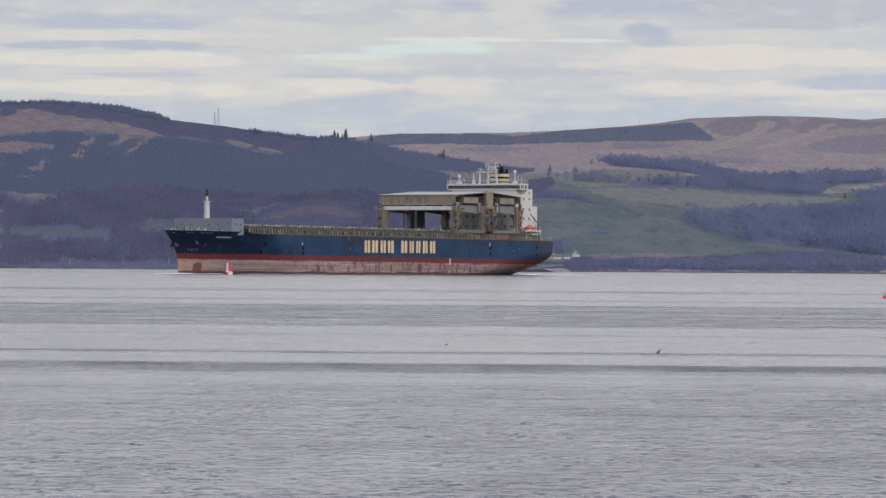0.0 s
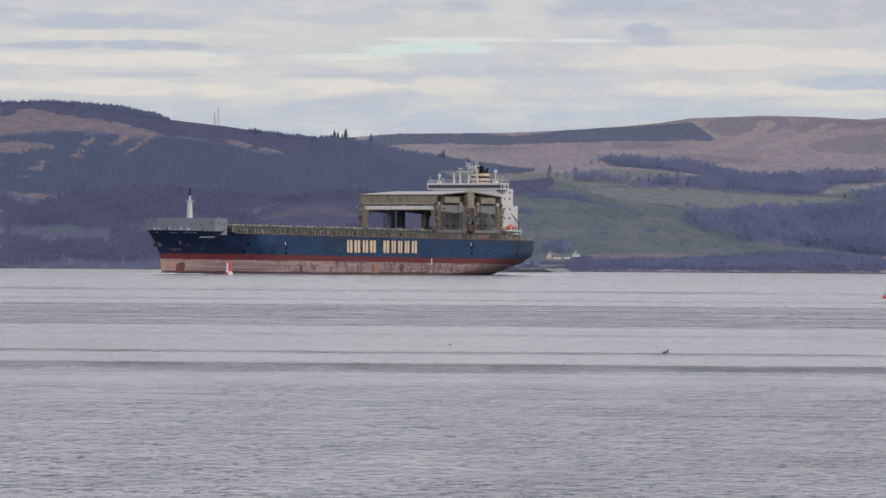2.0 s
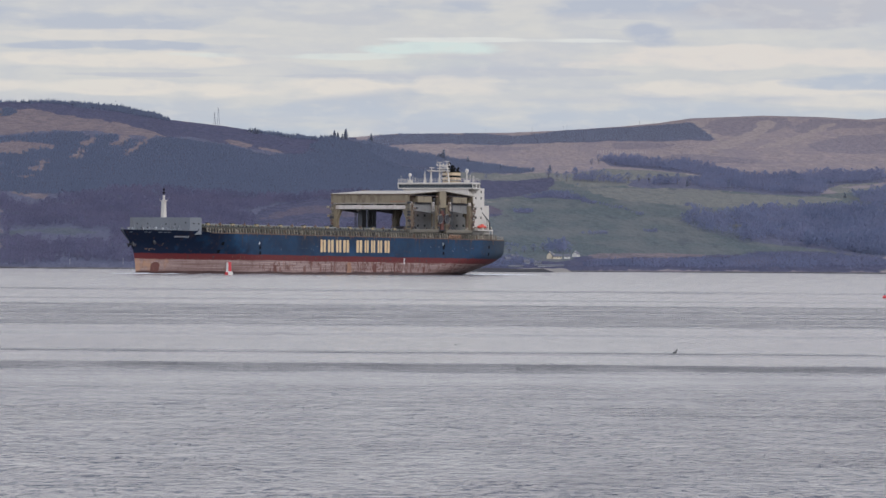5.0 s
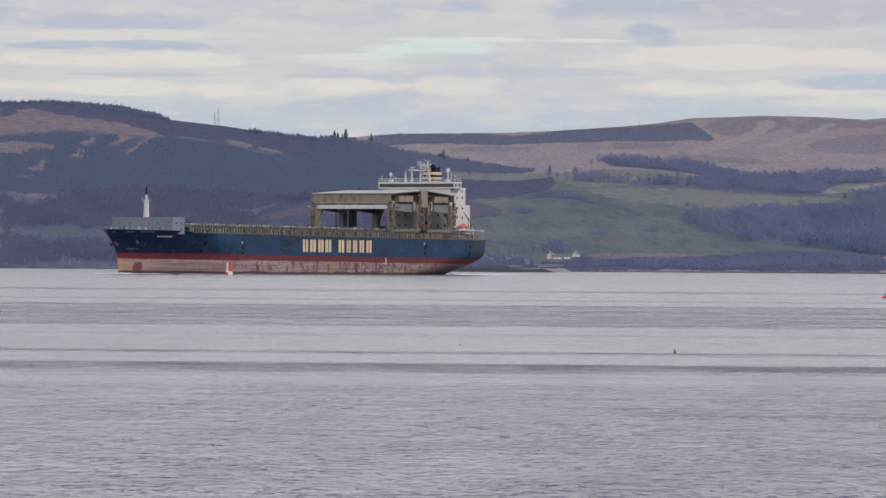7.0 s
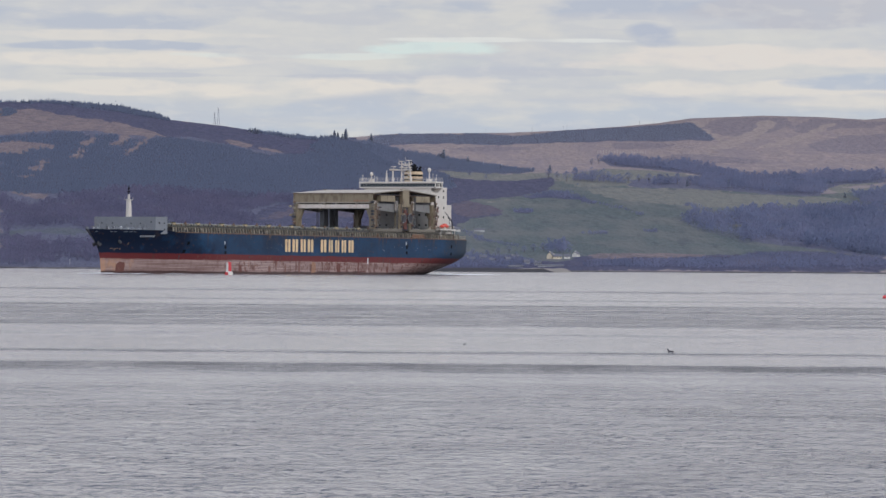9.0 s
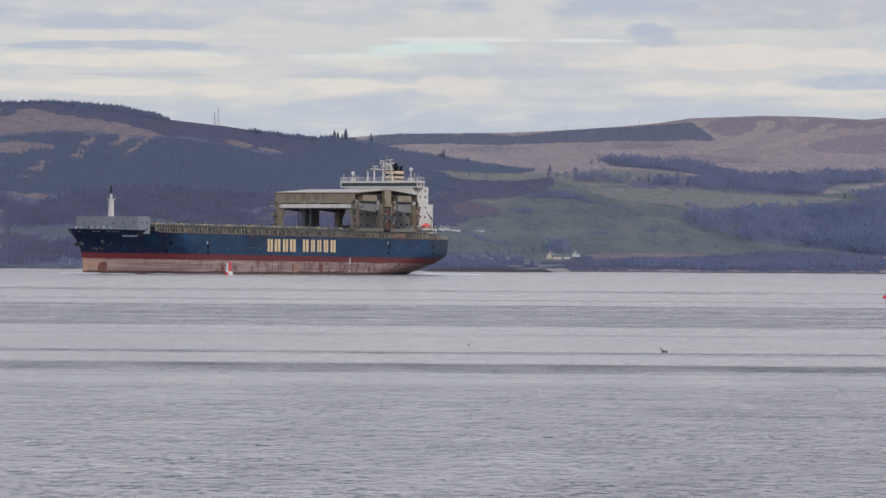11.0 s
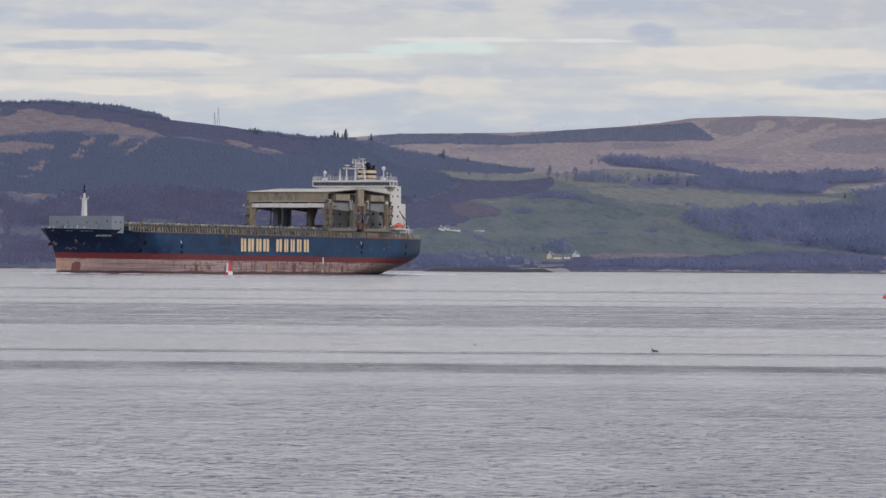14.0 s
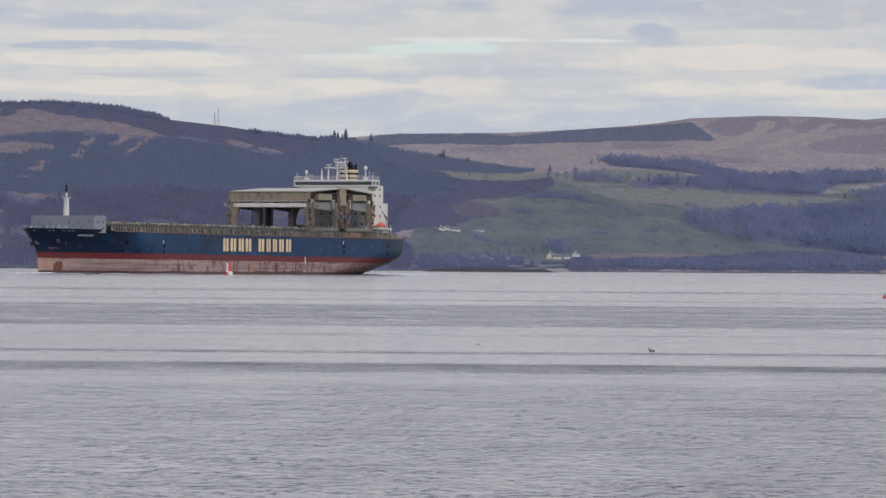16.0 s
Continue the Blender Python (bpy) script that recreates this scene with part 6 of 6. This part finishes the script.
# low shingle spit off the village
def spit(pts, high, material, label):
    bm = B()
    n = len(pts)
    ring = [bm.verts.new((x, y, -.4)) for x, y in pts]
    cx, cy = sum(p[0] for p in pts) / n, sum(p[1] for p in pts) / n
    inner = [bm.verts.new((cx + (x - cx) * .8, cy + (y - cy) * .55, high * (.8 + .3 * math.sin(i * 2.1)))) for i, (x, y) in enumerate(pts)]
    for i in range(n):
        bm.faces.new((ring[i], ring[(i + 1) % n], inner[(i + 1) % n], inner[i]))
    bm.faces.new(inner)
    bmesh.ops.recalc_face_normals(bm, faces=bm.faces)
    tagged(new("spit", mesh_of("spit", bm, material)), label, "spit", kind="structure")


M_WEED = surface("weedy_boulders", (0.034, 0.033, 0.039), 0.95, wear=(0.04, 0.034, 0.033), small=0.6, gloss=0.05)
M_SHINGLE = surface("pale_shingle", (0.17, 0.15, 0.13), 0.9, wear=(0.15, 0.13, 0.12), small=0.8)
spit([(-10.2, 2047.6), (3.8, 2002.2), (18.0, 1983.7), (33.5, 1993.1), (49.2, 2024.9), (53.0, 2182.7), (41.0, 2203.6), (19.8, 2190.6), (4.2, 2198.7), (-10.0, 2155.6)], 1.55, M_WEED, "low dark weedy spit at the water's edge")
spit([(29.5, 2048.0), (38.8, 2022.8), (48.7, 2034.4), (57.4, 2087.7), (56.1, 2181.1), (46.3, 2210.5), (37.0, 2202.0)], 1.75, M_SHINGLE, "pale shingle bank beside the spit")

# beacon posts along the far shore
def beacon(x, y, tall):
    top = tagged(new("beacon_post"), "thin pale post on the far shore", "post", "posts along the shore")
    bm = B()
    rod(bm, (0, 0, -.3), (0, 0, tall), .10, .08, 6)
    part("pole", bm, M_DIM, top)
    bm = B()
    box(bm, (-.22, -.2, tall - .1), (.22, .2, tall + .35), .05)
    part("head", bm, M_DIM, top)
    top.matrix_basis = pose(x, y, float(height(np.float64(x), np.float64(y))))


beacon(-184.3, 2089.6, 2.2)
beacon(-164.8, 2097.1, 2.0)
beacon(-142.1, 2109.8, 2.2)
beacon(-122.6, 2124.2, 1.8)

# a line of fence posts across the moor
M_POSTS = surface("grey_fence_wood", (0.42, 0.38, 0.37), 0.9)
fence = tagged(new("fence"), "long line of pale stakes across the moor", "fence")
for x, y in ((138.6, 4270.3), (140.9, 4263.6), (143.2, 4256.9), (145.9, 4261.2), (148.2, 4254.5), (150.5, 4247.8), (153.1, 4251.2), (155.5, 4245.4), (157.7, 4238.8), (160.4, 4241.4), (162.6, 4233.9), (164.8, 4225.6), (167.4, 4228.3), (169.6, 4220.0), (171.8, 4211.7), (174.4, 4213.6), (176.5, 4205.3), (178.7, 4197.0)):
    bm = B()
    rod(bm, (0, 0, -.3), (0, 0, 2.6), .28, .2, 5)
    part("stake", bm, M_POSTS, fence).matrix_basis = pose(x, y, float(height(np.float64(x), np.float64(y))))

# masts on the skyline
M_LATTICE = surface("galvanised_lattice", (0.30, 0.31, 0.33), 0.6)


def lattice_mast(x, y, tall, foot):
    top = tagged(new("lattice_mast"), "thin grey lattice mast on the hill's skyline", "mast")
    legs = []
    for a in (0, 120, 240):
        bm = B()
        p = Vector((foot * math.cos(radians(a)), foot * math.sin(radians(a)), -1))
        rod(bm, p, (p.x * .12, p.y * .12, tall), .17, .10, 4)
        part("leg", bm, M_LATTICE, top)
        legs.append(p)
    for k in range(9):
        t0, t1 = k / 9, (k + 1) / 9
        for i in range(3):
            a, c = legs[i], legs[(i + 1) % 3]
            p = Vector((a.x * (1 - .88 * t0), a.y * (1 - .88 * t0), tall * t0))
            q = Vector((c.x * (1 - .88 * t1), c.y * (1 - .88 * t1), tall * t1))
            bm = B()
            rod(bm, p, q, .06, n=3)
            part("brace", bm, M_LATTICE, top)
    top.matrix_basis = pose(x, y, float(height(np.float64(x), np.float64(y))))
    return top


lattice_mast(-173.2, 3640, 14.5, 1.5)
lattice_mast(-176.2, 3644, 10.0, 1.2)


def skyline_pole(x, y, tall):
    top = tagged(new("skyline_pole"), "thin grey pole on the moor's skyline", "pole", "poles on the skyline")
    bm = B()
    rod(bm, (0, 0, -.5), (0, 0, tall), .14, .10, 5)
    part("pole", bm, M_LATTICE, top)
    bm = B()
    box(bm, (-.6, -.06, tall - .7), (.6, .06, tall - .55))
    part("crossarm", bm, M_LATTICE, top)
    top.matrix_basis = pose(x, y, float(height(np.float64(x), np.float64(y))))


skyline_pole(41.0, 4637.2, 5.0)
skyline_pole(89.2, 4791.5, 6.0)
skyline_pole(120.5, 4789.9, 5.0)
skyline_pole(123.8, 4785.7, 6.0)
skyline_pole(197.5, 4792.4, 4.0)
skyline_pole(212.1, 4800.0, 4.5)
skyline_pole(-251.4, 3634.2, 5.0)
skyline_pole(-247.1, 3641.6, 4.0)


# lone conifers and hedgerow trees
def conifer_tree(x, y, tall, seed):
    top = tagged(new("conifer_tree"), "tall dark conifer standing on the ridge", "tree", "conifers on the ridge")
    bm = B()
    rod(bm, (0, 0, -.5), (0, 0, tall * .9), tall * .025, .03, 6)
    part("trunk", bm, M_BARK, top)
    r = random.Random(seed)
    bm = B()
    for k in range(320):
        t = r.random() ** .9
        z = tall * (.10 + .88 * t)
        rad = tall * .33 * (1 - t) ** .8 * r.uniform(.35, 1.15) + .1
        a = r.uniform(0, 6.283)
        c = Vector((rad * math.cos(a), rad * math.sin(a), z - rad * .25))
        s = Vector((-math.sin(a), math.cos(a), 0)) * tall * .10
        root = Vector((0, 0, z + tall * .02))
        bm.faces.new([bm.verts.new(v) for v in (root, c + s, c - s)])
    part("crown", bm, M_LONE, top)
    top.matrix_basis = pose(x, y, float(height(np.float64(x), np.float64(y))))


conifer_tree(-77.1, 3732.9, 8.0, 0)
conifer_tree(-85.1, 3691.8, 6.6, 1)
conifer_tree(-82.7, 3702.9, 5.3, 2)
conifer_tree(-87.3, 3672.9, 3.9, 3)
conifer_tree(-79.3, 3711.1, 4.4, 4)
conifer_tree(-58.2, 3804.4, 5.9, 5)
conifer_tree(-145.4, 3607.5, 4.3, 6)
conifer_tree(-143.5, 3613.1, 4.7, 7)
conifer_tree(-141.3, 3610.1, 4.3, 8)
conifer_tree(-148.3, 3615.1, 3.4, 9)
conifer_tree(-119.8, 3610.4, 3.0, 10)
conifer_tree(-117.1, 3608.4, 2.6, 11)
conifer_tree(0, 3876, 8.8, 12)
conifer_tree(-2, 3888, 5.1, 13)
conifer_tree(20, 3930, 5.6, 14)
conifer_tree(33, 3938, 3.3, 15)
conifer_tree(48, 3933, 3.7, 16)
conifer_tree(72, 3903, 3.3, 17)
conifer_tree(87, 3883, 6.0, 18)
conifer_tree(281, 3323, 4.0, 19)
conifer_tree(179, 3483, 5.0, 20)
conifer_tree(208, 3460, 5.8, 21)


def bare_tree(seed, tall):
    """A leafless broadleaf tree: trunk, limbs, and a gappy crown of twig sprays."""
    top = tagged(new("bare_tree"), "leafless winter tree in a field hedgerow", "tree", "hedgerow trees")
    r = random.Random(seed)
    bm = B()
    rod(bm, (0, 0, -.4), (0, 0, tall * .45), tall * .03, tall * .018, 6)
    for k in range(7):
        a, z = k * .9 + r.random(), tall * r.uniform(.25, .45)
        rod(bm, (0, 0, z), (tall * .22 * math.cos(a), tall * .22 * math.sin(a), z + tall * r.uniform(.2, .4)), tall * .012, tall * .004, 4)
    part("trunk", bm, M_BARK, top)
    bm = B()
    for k in range(190):
        a, up = r.uniform(0, 6.283), r.random()
        wide = tall * .40 * math.sin(math.pi * (.14 + .80 * up)) * r.uniform(.2, 1.08)
        c = Vector((wide * math.cos(a), wide * math.sin(a), tall * (.24 + .74 * up)))
        out = (c - Vector((0, 0, tall * .25))).normalized() * tall * r.uniform(.05, .10)
        side = Vector((r.uniform(-1, 1), r.uniform(-1, 1), r.uniform(-.6, .6))).normalized() * tall * r.uniform(.015, .035)
        bm.faces.new([bm.verts.new(v) for v in (c - out * .6, c + out + side, c + out * 1.2 - side)])
    part("crown", bm, M_TWIGS, top)
    return top


hedge_trees = [bare_tree(60 + i, 6.0) for i in range(3)]
first = set(hedge_trees)
for i, (x, y, k) in enumerate(((83, 3755, 1.27), (89, 3721, 1.04), (95, 3663, 1.32), (102, 3675, 1.61), (108, 3690, 1.18), (114, 3635, 1.45), (122, 3699, 1.03), (126, 3625, 1.30), (134, 3612, 1.08), (140, 3597, 1.37), (148, 3594, 1.08), (155, 3581, 1.22), (162, 3564, 1.35), (169, 3553, 0.99), (174, 3530, 1.41), (182, 3503, 1.19), (132, 4041, 1.29), (125, 4006, 0.96), (144, 3974, 1.11), (195, 3527, 1.27)) + ((210, 3572, 1.72), (221, 3614, 1.45), (236, 3607, 1.15), (241, 3565, 1.43), (249, 3569, 1.29), (260, 3547, 1.42), (265, 3506, 1.55), (268, 3436, 1.38), (275, 3418, 0.82), (152, 2883, 1.28), (162, 2916, 1.18), (171, 2932, 1.06), (181, 2950, 1.07), (192, 2950, 1.43), (204, 2973, 1.32), (219, 3004, 1.21), (227, 3012, 1.58), (236, 3020, 1.22), (246, 3032, 1.34), (255, 3043, 1.35)) + ((263, 3034, 1.59), (271, 3057, 1.23), (278, 3054, 1.48), (145, 2800, 0.79), (300, 3316, 1.07), (293, 3325, 0.93), (308, 3324, 1.20), (20, 3694, 0.74), (33, 3691, 0.66), (52, 2464, 0.80), (47, 2464, 0.70), (42, 2448, 0.64), (60, 2447, 0.74), (28, 2412, 0.63), (22, 2385, 0.58), (15, 2397, 0.58), (34, 2445, 0.59), (65, 2431, 0.59), (17, 2329, 0.47), (21, 2309, 0.42)) + ((26, 2331, 0.47), (29, 2309, 0.47), (33, 2310, 0.42), (39, 2323, 0.52), (43, 2292, 0.42), (13, 2318, 0.47), (37, 2396, 0.44), (47, 2297, 0.42))):
    m = pose(x, y, float(height(np.float64(x), np.float64(y))) - .1, 0, 0, i * 77)
    ob = hedge_trees[i % 3]
    ob = ob if i < 3 else copy_thing(ob, m)
    ob.matrix_basis = m @ Matrix.Scale(k, 4)


# ---- what moves ----
def motions():
    rows = []
    for t, x, y in ((0, -29.27, 1498.71), (2, -34.89, 1492.03), (4, -40.46, 1485.30), (6, -45.95, 1478.52), (8, -51.38, 1471.67),
                    (10, -56.73, 1464.78), (12, -62.02, 1457.83), (14, -67.24, 1450.83), (16, -72.39, 1443.78)):
        heading = 33.42 - 0.3775 * t + 0.0057 * t * t
        rows.append((t, pose(x, y, 0, 0, 0, -90 - heading)))
    for ob in (ship, bow_wave, stern_wash):
        walk(ob, rows)
    walk(sky, [(0, pose(0, 0, 0)), (16, pose(6.5, 0, 0))])
    walk(sea, [(0, pose(0, 0, 0)), (16, pose(4.0, 0, 0))])
    # the swimming bird goes out and comes back
    walk(sea_bird, [(0, pose(9.63, 211.7, 0, 0, 0, 60)), (2, pose(9.95, 211.7, 0, 0, 0, 25)), (4, pose(10.28, 211.7, 0, 0, 0, 40)), (6.5, pose(10.41, 212, 0, 0, 0, 80)),
                    (8, pose(10.40, 213, 0, 0, 0, 130)), (9, pose(10.28, 213.5, 0, 0, 0, 165)), (12, pose(9.90, 214, 0, 0, 0, 180)), (14, pose(9.62, 214.5, 0, 0, 0, 185)), (16, pose(9.50, 215, 0, 0, 0, 190))])
    walk(resting_bird, [(0, pose(-6.77, 230.4, -.045, 0, 0, 20)), (4, pose(-6.33, 230.4, -.045)), (9, pose(-5.92, 230.4, -.045)), (12.5, pose(-5.56, 230.4, -.045)), (16, pose(-5.18, 230.4, -.045, 0, 0, -15))])
    walk(drifting_bird, [(0, pose(.19, 229.4, 0)), (4, pose(.55, 229.4, 0)), (9, pose(1.06, 229.6, 0)), (16, pose(1.75, 229.8, 0, 0, 0, 20))])


motions()
